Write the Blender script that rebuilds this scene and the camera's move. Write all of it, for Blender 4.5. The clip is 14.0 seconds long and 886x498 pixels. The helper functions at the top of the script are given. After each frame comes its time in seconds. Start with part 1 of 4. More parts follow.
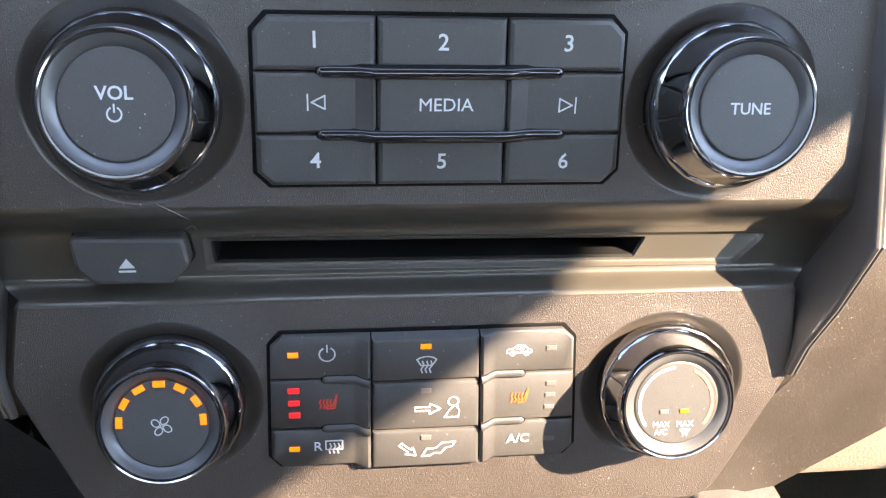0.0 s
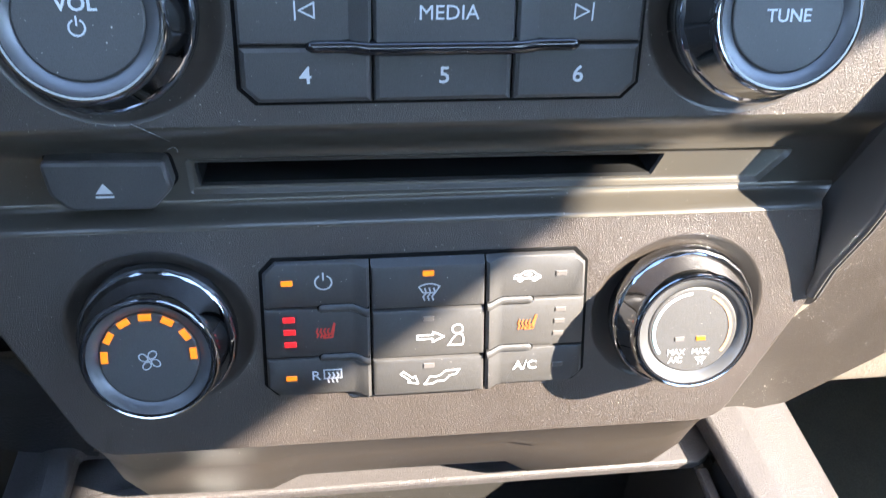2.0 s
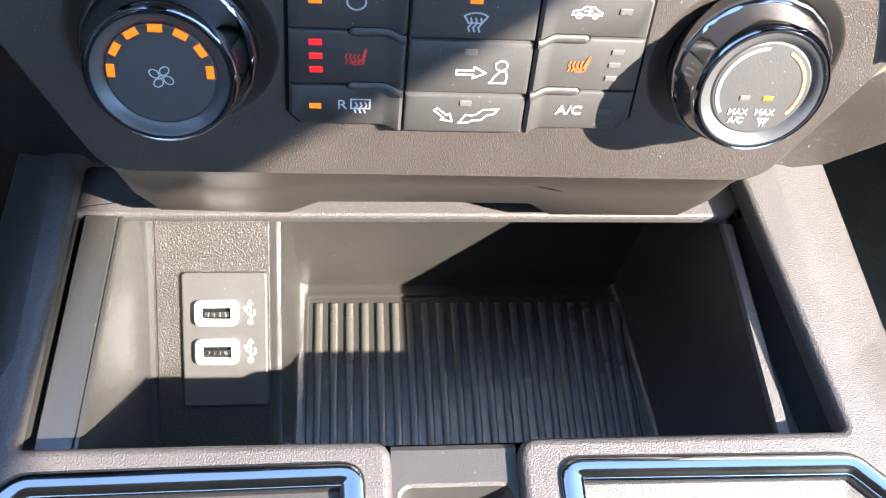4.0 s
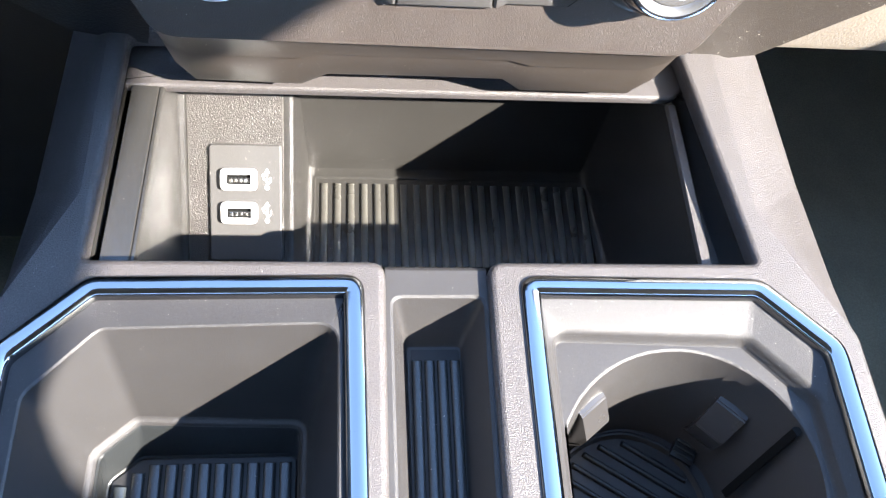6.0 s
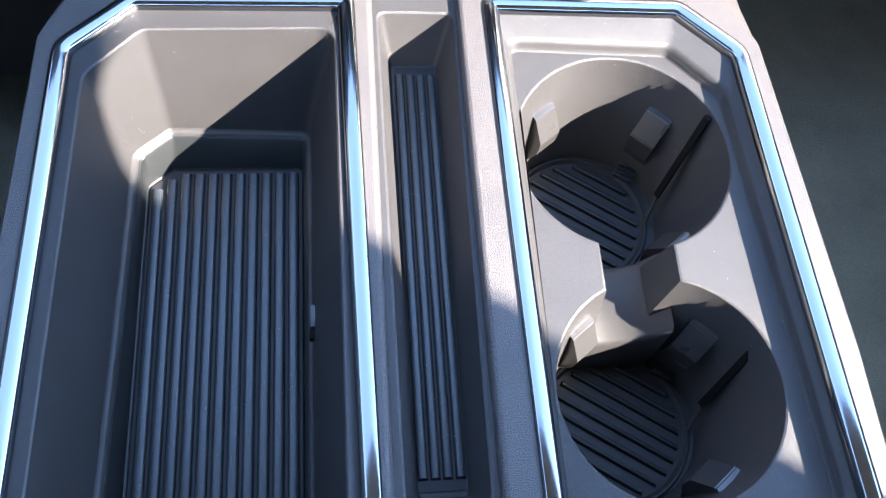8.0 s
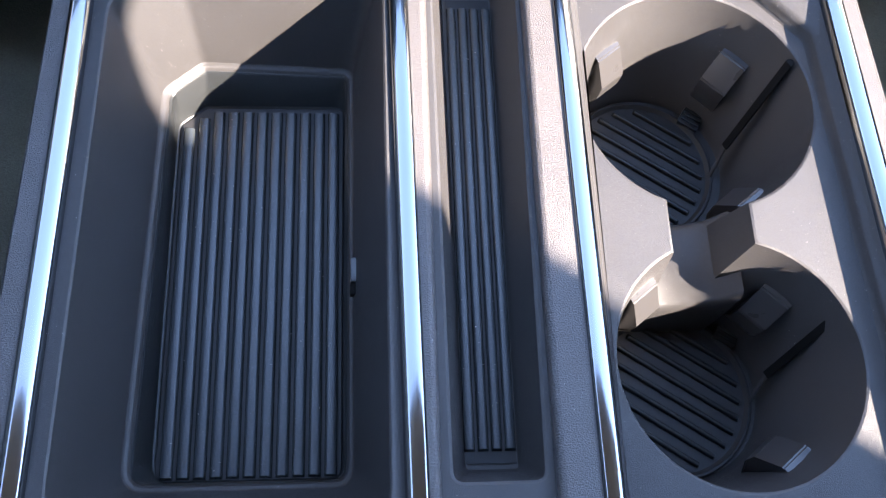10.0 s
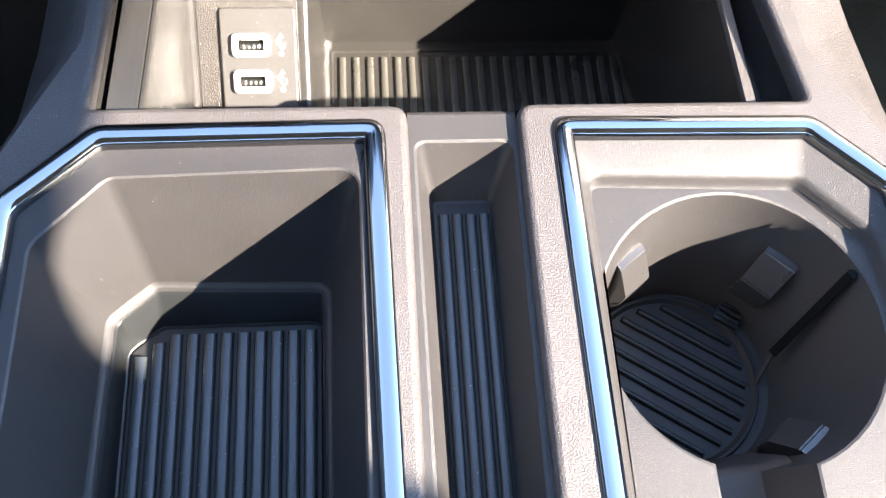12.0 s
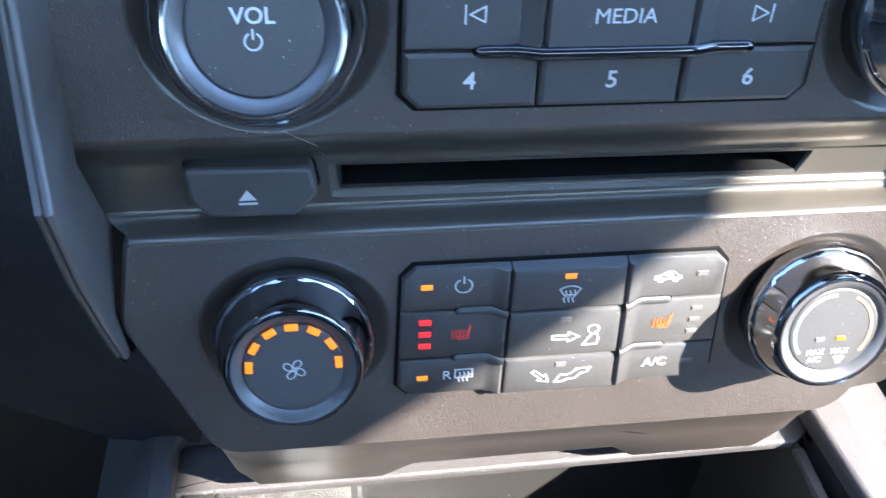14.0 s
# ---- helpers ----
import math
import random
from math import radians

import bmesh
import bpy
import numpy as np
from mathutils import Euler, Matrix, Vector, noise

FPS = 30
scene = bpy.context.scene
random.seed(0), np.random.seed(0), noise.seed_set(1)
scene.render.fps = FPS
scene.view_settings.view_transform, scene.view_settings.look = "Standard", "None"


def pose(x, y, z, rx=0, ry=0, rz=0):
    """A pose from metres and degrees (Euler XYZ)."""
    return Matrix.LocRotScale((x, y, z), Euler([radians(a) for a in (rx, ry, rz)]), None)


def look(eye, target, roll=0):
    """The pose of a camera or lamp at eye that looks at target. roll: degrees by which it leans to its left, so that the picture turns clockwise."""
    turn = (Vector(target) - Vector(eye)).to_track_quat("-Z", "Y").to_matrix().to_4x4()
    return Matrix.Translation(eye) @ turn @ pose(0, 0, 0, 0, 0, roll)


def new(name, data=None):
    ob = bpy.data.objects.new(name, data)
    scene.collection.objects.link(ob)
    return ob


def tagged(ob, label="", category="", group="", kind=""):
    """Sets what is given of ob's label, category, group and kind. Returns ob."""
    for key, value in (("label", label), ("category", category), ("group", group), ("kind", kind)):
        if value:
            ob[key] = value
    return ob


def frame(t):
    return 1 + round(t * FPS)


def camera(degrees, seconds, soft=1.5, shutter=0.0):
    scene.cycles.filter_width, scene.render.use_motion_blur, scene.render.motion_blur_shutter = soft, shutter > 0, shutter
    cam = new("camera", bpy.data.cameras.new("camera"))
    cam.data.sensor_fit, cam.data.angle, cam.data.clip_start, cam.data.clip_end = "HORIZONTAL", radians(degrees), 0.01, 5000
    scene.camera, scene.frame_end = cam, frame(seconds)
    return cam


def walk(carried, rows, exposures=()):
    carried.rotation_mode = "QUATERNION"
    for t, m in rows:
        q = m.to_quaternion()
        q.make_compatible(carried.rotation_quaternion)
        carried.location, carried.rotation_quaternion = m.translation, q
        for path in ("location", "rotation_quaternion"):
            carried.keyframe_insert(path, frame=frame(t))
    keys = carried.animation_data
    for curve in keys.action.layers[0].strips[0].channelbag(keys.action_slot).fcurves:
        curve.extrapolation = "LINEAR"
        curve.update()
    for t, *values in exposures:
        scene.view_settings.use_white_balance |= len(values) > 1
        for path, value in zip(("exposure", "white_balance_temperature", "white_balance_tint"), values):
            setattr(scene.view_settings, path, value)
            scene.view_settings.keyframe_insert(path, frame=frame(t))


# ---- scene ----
EXPOSURE = 3.6
cam = camera(53.55, 14.0, soft=1.25, shutter=0.12)
PATH = [
    (0, (-0.02447, 0.02622, 0.25530), (0.21582, 1.66655, -0.86344), 3.59),
    (0.5, (-0.02456, 0.02568, 0.25860), (0.22133, 1.65766, -0.87108), 3.46),
    (1, (-0.02696, 0.02621, 0.25880), (0.22534, 1.64689, -0.88563), 3.26),
    (1.5, (-0.02778, 0.02732, 0.25726), (0.22763, 1.63879, -0.89943), 3.24),
    (2, (-0.02310, 0.04525, 0.25212), (0.21073, 1.53142, -1.06569), 3.67),
    (2.5, (-0.03237, 0.06413, 0.23553), (0.19489, 1.22295, -1.37863), 8.33),
    (3, (-0.02667, 0.06884, 0.23295), (0.20491, 1.07884, -1.47769), 10.37),
    (3.2, (-0.02788, 0.06875, 0.23200), (0.20243, 1.06797, -1.48513), 10.59),
    (5.5, (-0.03245, 0.02935, 0.26993), (0.20901, 0.95315, -1.48743), 14.02),
    (6, (-0.03318, 0.00520, 0.27543), (0.20245, 0.89850, -1.49841), 13.64),
    (6.5, (-0.03752, -0.02304, 0.28718), (0.20703, 0.84487, -1.49802), 14.18),
    (7, (-0.03170, -0.05596, 0.28801), (0.22012, 0.80652, -1.49881), 14.14),
    (7.5, (-0.03323, -0.09214, 0.28541), (0.23512, 0.75735, -1.50523), 14.93),
    (8, (-0.03652, -0.11770, 0.29598), (0.21840, 0.69100, -1.51538), 14.84),
    (10.3, (-0.04169, -0.09276, 0.26345), (0.14491, 0.57576, -1.61225), 14.58),
    (10.5, (-0.04113, -0.08670, 0.25610), (0.15210, 0.60425, -1.61079), 14.27),
    (11, (-0.04504, -0.06492, 0.24804), (0.12459, 0.66330, -1.60693), 11.58),
    (11.5, (-0.03507, -0.04171, 0.23925), (0.15086, 0.70739, -1.60583), 11.57),
    (12, (-0.03145, -0.01815, 0.24418), (0.14210, 0.77130, -1.58520), 9.86),
    (12.5, (-0.03312, 0.00398, 0.24377), (0.14822, 0.85776, -1.55572), 9.10),
    (13, (-0.02683, 0.02558, 0.25154), (0.16040, 1.04992, -1.45600), 7.00),
    (13.5, (-0.02071, 0.04623, 0.25745), (0.19978, 1.31265, -1.27473), 4.60),
    (14, (-0.06156, 0.06844, 0.25926), (0.19742, 1.43636, -1.17661), 4.84),
]
LIGHT = [(t, EXPOSURE + e, k, tint) for t, e, k, tint in (
    (0.0, 0.38, 8700, 17), (0.5, 0.22, 7700, 13), (1.0, 0.28, 6900, 10), (2.0, 0.30, 6800, 10), (2.5, 0.14, 7000, 10), (3.2, 0.05, 6800, 10), (5.5, 0.0, 6450, 9), (6.0, 0.07, 6350, 9), (7.0, 0.25, 6250, 10), (8.0, 0.45, 6400, 11),
    (10.5, 0.48, 6950, 16), (11.5, 0.32, 7100, 14), (12.0, 0.25, 7000, 12), (13.0, 0.14, 6800, 11), (13.5, 0.1, 6600, 10), (14.0, 0.36, 6050, 9))]
walk(cam, [(t, look(eye, target, roll)) for t, eye, target, roll in PATH], LIGHT)

# ---- light ----
SUN_WAY = Vector((-1.15, 0.69, -1.0)).normalized()
world = bpy.data.worlds.new("sky")
scene.world = world
world.use_nodes = True
wn = world.node_tree.nodes
sky = wn.new("ShaderNodeTexSky")
sky.sky_type = "NISHITA"
sky.sun_disc = False
sky.sun_elevation = math.asin(-SUN_WAY.z)
sky.sun_rotation = math.atan2(-SUN_WAY.x, -SUN_WAY.y)
sky.air_density, sky.dust_density, sky.ozone_density = 1.0, 0.0, 1.0
sky.altitude = 1200
world.node_tree.links.new(sky.outputs[0], wn["Background"].inputs[0])
wn["Background"].inputs[1].default_value = 0.17
sun_data = bpy.data.lights.new("sun", "SUN")
sun_data.energy, sun_data.angle, sun_data.color = 3.6, radians(0.53), (1.0, 0.92, 0.82)
sun = new("sun", sun_data)
sun.matrix_world = Matrix.Translation((2, -2, 3)) @ SUN_WAY.to_track_quat("-Z", "Y").to_matrix().to_4x4()


# ---- materials ----
def material(name, color, rough=0.5, metal=0.0, grain=0.0, grain_size=0.0006, wear=0.12, wear_size=0.02, coat=0.0,
             speck=0.0, spec=0.5, rough_var=0.08, emit=None, emit_power=0.0, pebble=False):
    m = bpy.data.materials.new(name)
    m.use_nodes = True
    nt = m.node_tree
    nodes, link = nt.nodes, nt.links.new
    b = nodes["Principled BSDF"]
    b.inputs["Metallic"].default_value = metal
    b.inputs["Roughness"].default_value = rough
    b.inputs["Specular IOR Level"].default_value = spec
    b.inputs["Coat Weight"].default_value = coat
    b.inputs["Coat Roughness"].default_value = 0.06
    pos = nodes.new("ShaderNodeNewGeometry")
    big = nodes.new("ShaderNodeTexNoise")
    big.inputs["Scale"].default_value = 1 / wear_size
    big.inputs["Detail"].default_value = 5
    link(pos.outputs["Position"], big.inputs["Vector"])
    mix = nodes.new("ShaderNodeMix")
    mix.data_type = "RGBA"
    c = Vector(color)
    mix.inputs["A"].default_value = (*(c * (1 - wear)), 1)
    mix.inputs["B"].default_value = (*(c * (1 + wear)), 1)
    link(big.outputs["Fac"], mix.inputs["Factor"])
    last = mix.outputs["Result"]
    if speck:
        dust = nodes.new("ShaderNodeTexNoise")
        dust.inputs["Scale"].default_value = 1700
        dust.inputs["Detail"].default_value = 2
        link(pos.outputs["Position"], dust.inputs["Vector"])
        patch = nodes.new("ShaderNodeMath")
        patch.operation = "MULTIPLY_ADD"
        link(big.outputs["Fac"], patch.inputs[0])
        patch.inputs[1].default_value = 0.14
        link(dust.outputs["Fac"], patch.inputs[2])
        ramp = nodes.new("ShaderNodeValToRGB")
        ramp.color_ramp.elements[0].position = 0.835 - 0.1 * speck
        ramp.color_ramp.elements[1].position = 0.885 - 0.1 * speck
        link(patch.outputs[0], ramp.inputs["Fac"])
        dm = nodes.new("ShaderNodeMix")
        dm.data_type = "RGBA"
        link(ramp.outputs["Color"], dm.inputs["Factor"])
        link(last, dm.inputs["A"])
        dm.inputs["B"].default_value = (0.45, 0.42, 0.38, 1)
        last = dm.outputs["Result"]
    if grain:
        fine = nodes.new("ShaderNodeTexNoise")
        fine.inputs["Scale"].default_value = 1 / grain_size
        fine.inputs["Detail"].default_value = 2
        link(pos.outputs["Position"], fine.inputs["Vector"])
        level = nodes.new("ShaderNodeMath")
        level.operation = "MULTIPLY_ADD"
        link(fine.outputs["Fac"], level.inputs[0])
        level.inputs[1].default_value, level.inputs[2].default_value = 2.0 * min(1.0, grain), 1 - min(1.0, grain)
        tone = nodes.new("ShaderNodeMix")
        tone.data_type, tone.blend_type = "RGBA", "MULTIPLY"
        tone.inputs["Factor"].default_value = 1.0
        link(last, tone.inputs["A"])
        link(level.outputs[0], tone.inputs["B"])
        last = tone.outputs["Result"]
    link(last, b.inputs["Base Color"])
    rr = nodes.new("ShaderNodeMath")
    rr.operation = "MULTIPLY_ADD"
    link(big.outputs["Fac"], rr.inputs[0])
    rr.inputs[1].default_value = rough_var * 2
    rr.inputs[2].default_value = rough - rough_var
    link(rr.outputs[0], b.inputs["Roughness"])
    if grain:
        bump = nodes.new("ShaderNodeBump")
        bump.inputs["Strength"].default_value = grain
        bump.inputs["Distance"].default_value = grain_size * 0.8
        link(fine.outputs["Fac"], bump.inputs["Height"])
        if pebble:
            # small rounded cells of the moulded grain
            cell = nodes.new("ShaderNodeTexVoronoi")
            cell.feature = "SMOOTH_F1"
            cell.inputs["Scale"].default_value = 0.62 / grain_size
            link(pos.outputs["Position"], cell.inputs["Vector"])
            cells = nodes.new("ShaderNodeBump")
            cells.invert = True
            cells.inputs["Strength"].default_value = 0.6
            cells.inputs["Distance"].default_value = grain_size * 0.9
            link(cell.outputs["Distance"], cells.inputs["Height"])
            link(bump.outputs["Normal"], cells.inputs["Normal"])
            bump = cells
        link(bump.outputs["Normal"], b.inputs["Normal"])
    if emit:
        b.inputs["Emission Color"].default_value = (*emit, 1)
        b.inputs["Emission Strength"].default_value = emit_power
    return m


PLASTIC = material("grained charcoal plastic", (0.044, 0.0345, 0.029), 0.42, grain=1.0, grain_size=0.00022, speck=0.45, spec=0.95, pebble=True)
CONSOLE = material("satin grey console plastic", (0.065, 0.0585, 0.057), 0.38, grain=0.9, grain_size=0.0005, speck=0.28)
LINER = material("moulded charcoal liner", (0.0345, 0.0325, 0.0325), 0.41, grain=0.7, grain_size=0.0003, speck=0.25, spec=0.42)
# mat rubber between the ribs, with the grooves' shade put into its colour
GROOVEDARK = material("mat rubber darkened as groove shade", (0.009, 0.009, 0.010), 0.6, grain=0.2, grain_size=0.0005)
TRAYLINER = material("glossy grained tray lining", (0.028, 0.0265, 0.0245), 0.21, grain=0.5, grain_size=0.0003, speck=0.25, spec=1.0, rough_var=0.02)
SMOKED = material("smoked chrome knob shell", (0.29, 0.29, 0.30), 0.08, metal=1.0, rough_var=0.03, wear=0.05)
# rib colour raised to stand in for light reflected onto the shaded tray floor
TRAYMAT = material("tray rib rubber lightened for the shaded floor", (0.056, 0.053, 0.046), 0.28, grain=0.5, grain_size=0.0003, speck=0.25, spec=0.8, rough_var=0.02)
RAMP = material("pebbled black plastic", (0.027, 0.024, 0.021), 0.28, grain=0.8, grain_size=0.00036, speck=0.3, spec=0.6, rough_var=0.02, pebble=True)
TUB = material("black tub rubber", (0.016, 0.0175, 0.0185), 0.34, grain=0.3, grain_size=0.0005, speck=0.2, spec=0.4)
RUBBER = material("black ribbed rubber", (0.030, 0.035, 0.038), 0.22, grain=0.3, grain_size=0.0005, speck=0.3)
BUTTON = material("matt black button plastic", (0.048, 0.0455, 0.044), 0.43, grain=0.45, grain_size=0.00025, wear=0.06, speck=0.2, spec=0.65)
GLOSS = material("gloss black plastic", (0.012, 0.012, 0.014), 0.12, coat=0.6, rough_var=0.03, speck=0.15)
SATIN = material("satin dark grey knob ring", (0.11, 0.11, 0.113), 0.36, metal=0.5, rough_var=0.04)
CUPRUBBER = material("dull black cup rubber", (0.012, 0.0135, 0.015), 0.34, grain=0.3, grain_size=0.0005, speck=0.2, spec=0.35)
CHROME = material("chrome plated trim", (0.27, 0.275, 0.28), 0.10, metal=1.0, rough_var=0.03, wear=0.03)
DARKCHROME = material("dark chrome knob ring", (0.38, 0.39, 0.41), 0.10, metal=1.0, rough_var=0.03, wear=0.05)
GAP = material("black gap", (0.006, 0.006, 0.006), 0.7, wear=0.02, spec=0.1)
SCUFF = material("pale scuff", (0.20, 0.185, 0.17), 0.6, wear=0.03)
PRINT = material("pale grey print", (0.58, 0.59, 0.60), 0.5, wear=0.03)
REDPRINT = material("red print", (0.42, 0.045, 0.04), 0.5, wear=0.03, emit=(1, 0.1, 0.07), emit_power=0.012)
ORANGEPRINT = material("orange print", (0.40, 0.10, 0.03), 0.5, wear=0.03, emit=(1, 0.3, 0.05), emit_power=0.012)
FADED = material("faded orange print", (0.34, 0.19, 0.11), 0.5, wear=0.03)
BLUEPRINT = material("pale blue print", (0.26, 0.42, 0.47), 0.5, wear=0.03)
AMBER = material("lit amber lamp", (0.30, 0.10, 0.01), 0.3, emit=(1.0, 0.24, 0.01), emit_power=0.10)
REDLED = material("lit red lamp", (0.25, 0.01, 0.01), 0.3, emit=(1.0, 0.02, 0.03), emit_power=0.10)
UNLIT = material("unlit grey lamp lens", (0.11, 0.10, 0.095), 0.30)
WINGTRIM = material("satin dark wing trim", (0.066, 0.061, 0.057), 0.38, grain=0.1, grain_size=0.0003, speck=0.2, rough_var=0.02, wear=0.04, spec=0.6)
BANDTRIM = material("satin hollow band plastic", (0.105, 0.094, 0.078), 0.30, metal=0.6, rough_var=0.02, wear=0.06, speck=0.3, spec=0.6)
CHINTRIM = material("satin smooth dash plastic", (0.046, 0.038, 0.032), 0.33, rough_var=0.02, wear=0.06, speck=0.35, spec=0.75)
TAB = material("smooth grey tab plastic", (0.034, 0.032, 0.032), 0.30, wear=0.05, spec=0.6)
SLOTLIP = material("dark slot lip plastic", (0.012, 0.012, 0.012), 0.35, wear=0.05)
WHITE = material("white port plastic", (0.78, 0.78, 0.76), 0.4, wear=0.03)
STEEL = material("bare steel", (0.55, 0.53, 0.50), 0.25, metal=1.0)
HEADLINER = material("grey headliner cloth", (0.42, 0.41, 0.39), 0.9, grain=0.4, grain_size=0.002)
TRIM = material("dark door trim", (0.05, 0.05, 0.05), 0.55, grain=0.3, grain_size=0.001)
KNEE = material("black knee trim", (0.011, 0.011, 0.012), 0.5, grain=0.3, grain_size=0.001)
CARPET = material("dark loop carpet", (0.17, 0.16, 0.115), 0.95, grain=0.35, grain_size=0.0015, wear=0.3, wear_size=0.05)
BEIGE = material("tan lower trim", (0.22, 0.19, 0.155), 0.6, grain=0.2, grain_size=0.0015)
ASPHALT = material("asphalt", (0.06, 0.06, 0.058), 0.9, grain=0.4, grain_size=0.01, wear=0.3, wear_size=0.3)
DUSTY = material("dusty brown side plastic", (0.040, 0.033, 0.028), 0.45, grain=0.6, grain_size=0.0004, speck=0.75)
SEATCLOTH = material("dark seat cloth", (0.05, 0.05, 0.052), 0.9, grain=0.6, grain_size=0.002)


# ---- building helpers ----
def finish(name, bm, mat, parent=None, label="", smooth=35):
    me = bpy.data.meshes.new(name)
    bmesh.ops.recalc_face_normals(bm, faces=bm.faces)
    if name in ("console_top", "coin_slot", "bin_liner", "tub", "well_body"):
        # open from above: every face looks up
        bm.normal_update()
        bmesh.ops.reverse_faces(bm, faces=[f for f in bm.faces if f.normal.z < -0.01])
    bm.to_mesh(me)
    bm.free()
    me.materials.append(mat)
    if smooth:
        me.shade_smooth()
        me.set_sharp_from_angle(angle=radians(smooth))
    ob = new(name, me)
    attach(ob, parent)
    return tagged(ob, label)


def attach(ob, parent):
    if parent is not None:
        ob.parent = parent
        base = parent.matrix_basis if parent.parent is None else parent.parent.matrix_basis @ parent.matrix_parent_inverse @ parent.matrix_basis
        ob.matrix_parent_inverse = base.inverted()


def part(name, bm, mat, parent, label="", smooth=18):
    return finish(name, bm, mat, parent, label, smooth)


def thing(name, place, label, category, kind="", group=""):
    ob = new(name)
    ob.empty_display_size = 0.02
    ob.matrix_basis = Matrix.Translation(place)
    return tagged(ob, label, category, group, kind)


def rounded(points, radius, seg=4):
    """A polygon with its corners rounded: seg + 1 points a corner."""
    out, n = [], len(points)
    radii = radius if isinstance(radius, (list, tuple)) else [radius] * n
    for i in range(n):
        p, a, b = Vector(points[i]), Vector(points[i - 1]), Vector(points[(i + 1) % n])
        u, v = (a - p).normalized(), (b - p).normalized()
        half = max(math.acos(max(-1, min(1, u.dot(v)))) / 2, 0.02)
        cut = min(radii[i] / math.tan(half), 0.48 * (a - p).length, 0.48 * (b - p).length)
        q, w = p + u * cut, p + v * cut
        for k in range(seg + 1):
            t = k / seg
            out.append((q * (1 - t) ** 2 + p * 2 * t * (1 - t) + w * t * t).to_tuple())
    return out


def shifted(loop, d):
    """A closed plane loop moved outwards by d."""
    n = len(loop)
    area = sum(loop[i][0] * loop[(i + 1) % n][1] - loop[(i + 1) % n][0] * loop[i][1] for i in range(n))
    sign = 1 if area > 0 else -1
    out = []
    for i in range(n):
        p, a, b = Vector(loop[i]), Vector(loop[i - 1]), Vector(loop[(i + 1) % n])
        e, f = (p - a), (b - p)
        if e.length < 1e-7:
            e = f
        if f.length < 1e-7:
            f = e
        e.normalize(), f.normalize()
        m = Vector((e.y + f.y, -e.x - f.x))
        m = m.normalized() if m.length > 1e-6 else Vector((e.y, -e.x))
        k = sign * d / max(0.5, m.dot(Vector((e.y, -e.x))))
        out.append((p + m * k).to_tuple())
    return out


def flat(x, y, z):
    return Vector((x, y, z))


LEAN = radians(10.3)
P0 = Vector((0, 0.2107, 0.060))
PU, PV, PN = Vector((1, 0, 0)), Vector((0, math.sin(LEAN), math.cos(LEAN))), Vector((0, -math.cos(LEAN), math.sin(LEAN)))


def panel(x, s, off):
    """A place on the dash panel: across, up along it, and out of it."""
    return P0 + PU * x + PV * s + PN * off


def loft(bm, rings, closed=True, cap_first=False, cap_last=False):
    rows = [[bm.verts.new(p) for p in ring] for ring in rings]
    for a, b in zip(rows, rows[1:]):
        n = len(a)
        for i in range(n if closed else n - 1):
            j = (i + 1) % n
            try:
                bm.faces.new((a[i], a[j], b[j], b[i]))
            except ValueError:
                pass
    if cap_first:
        bm.faces.new(rows[0])
    if cap_last:
        bm.faces.new(rows[-1])
    return rows


def holed(bm, outer, holes, place):
    """A plane face with holes; place turns a plane point into a place."""
    from mathutils.geometry import tessellate_polygon
    loops = [[Vector((x, y, 0)) for x, y in loop] for loop in (outer, *holes)]
    verts = [bm.verts.new(place(p.x, p.y)) for loop in loops for p in loop]
    for tri in tessellate_polygon(loops):
        try:
            bm.faces.new([verts[i] for i in tri])
        except ValueError:
            pass
    return verts


def slab(loop, place, low, high, bevel=0.0005):
    """A raised pad with a bevelled top edge."""
    bm = bmesh.new()
    rings = [[place(x, y, low) for x, y in loop], [place(x, y, high - bevel) for x, y in loop],
             [place(x, y, high - 0.3 * bevel) for x, y in shifted(loop, -0.3 * bevel)], [place(x, y, high) for x, y in shifted(loop, -bevel)]]
    loft(bm, rings, cap_last=True)
    return bm


def lathe(profile, place, seg=72, waves=0, cap=False):
    """profile: radius and height pairs, from outside to the middle."""
    bm = bmesh.new()
    rings = []
    for r, h, *w in profile:
        k = w[0] if w else 0.0
        rings.append([place(r * (1 + k * math.cos(waves * 2 * math.pi * i / seg)) * math.cos(2 * math.pi * i / seg),
                            r * (1 + k * math.cos(waves * 2 * math.pi * i / seg)) * math.sin(2 * math.pi * i / seg), h) for i in range(seg)])
    loft(bm, rings, cap_last=cap)
    return bm


def box(lo, hi, bevel=0.0):
    bm = bmesh.new()
    bmesh.ops.create_cube(bm, size=1)
    for v in bm.verts:
        v.co = Vector(((lo[i] + hi[i]) / 2 + v.co[i] * (hi[i] - lo[i]) for i in range(3)))
    if bevel:
        bmesh.ops.bevel(bm, geom=bm.edges[:], offset=bevel, segments=2, affect="EDGES", profile=0.6)
    return bm


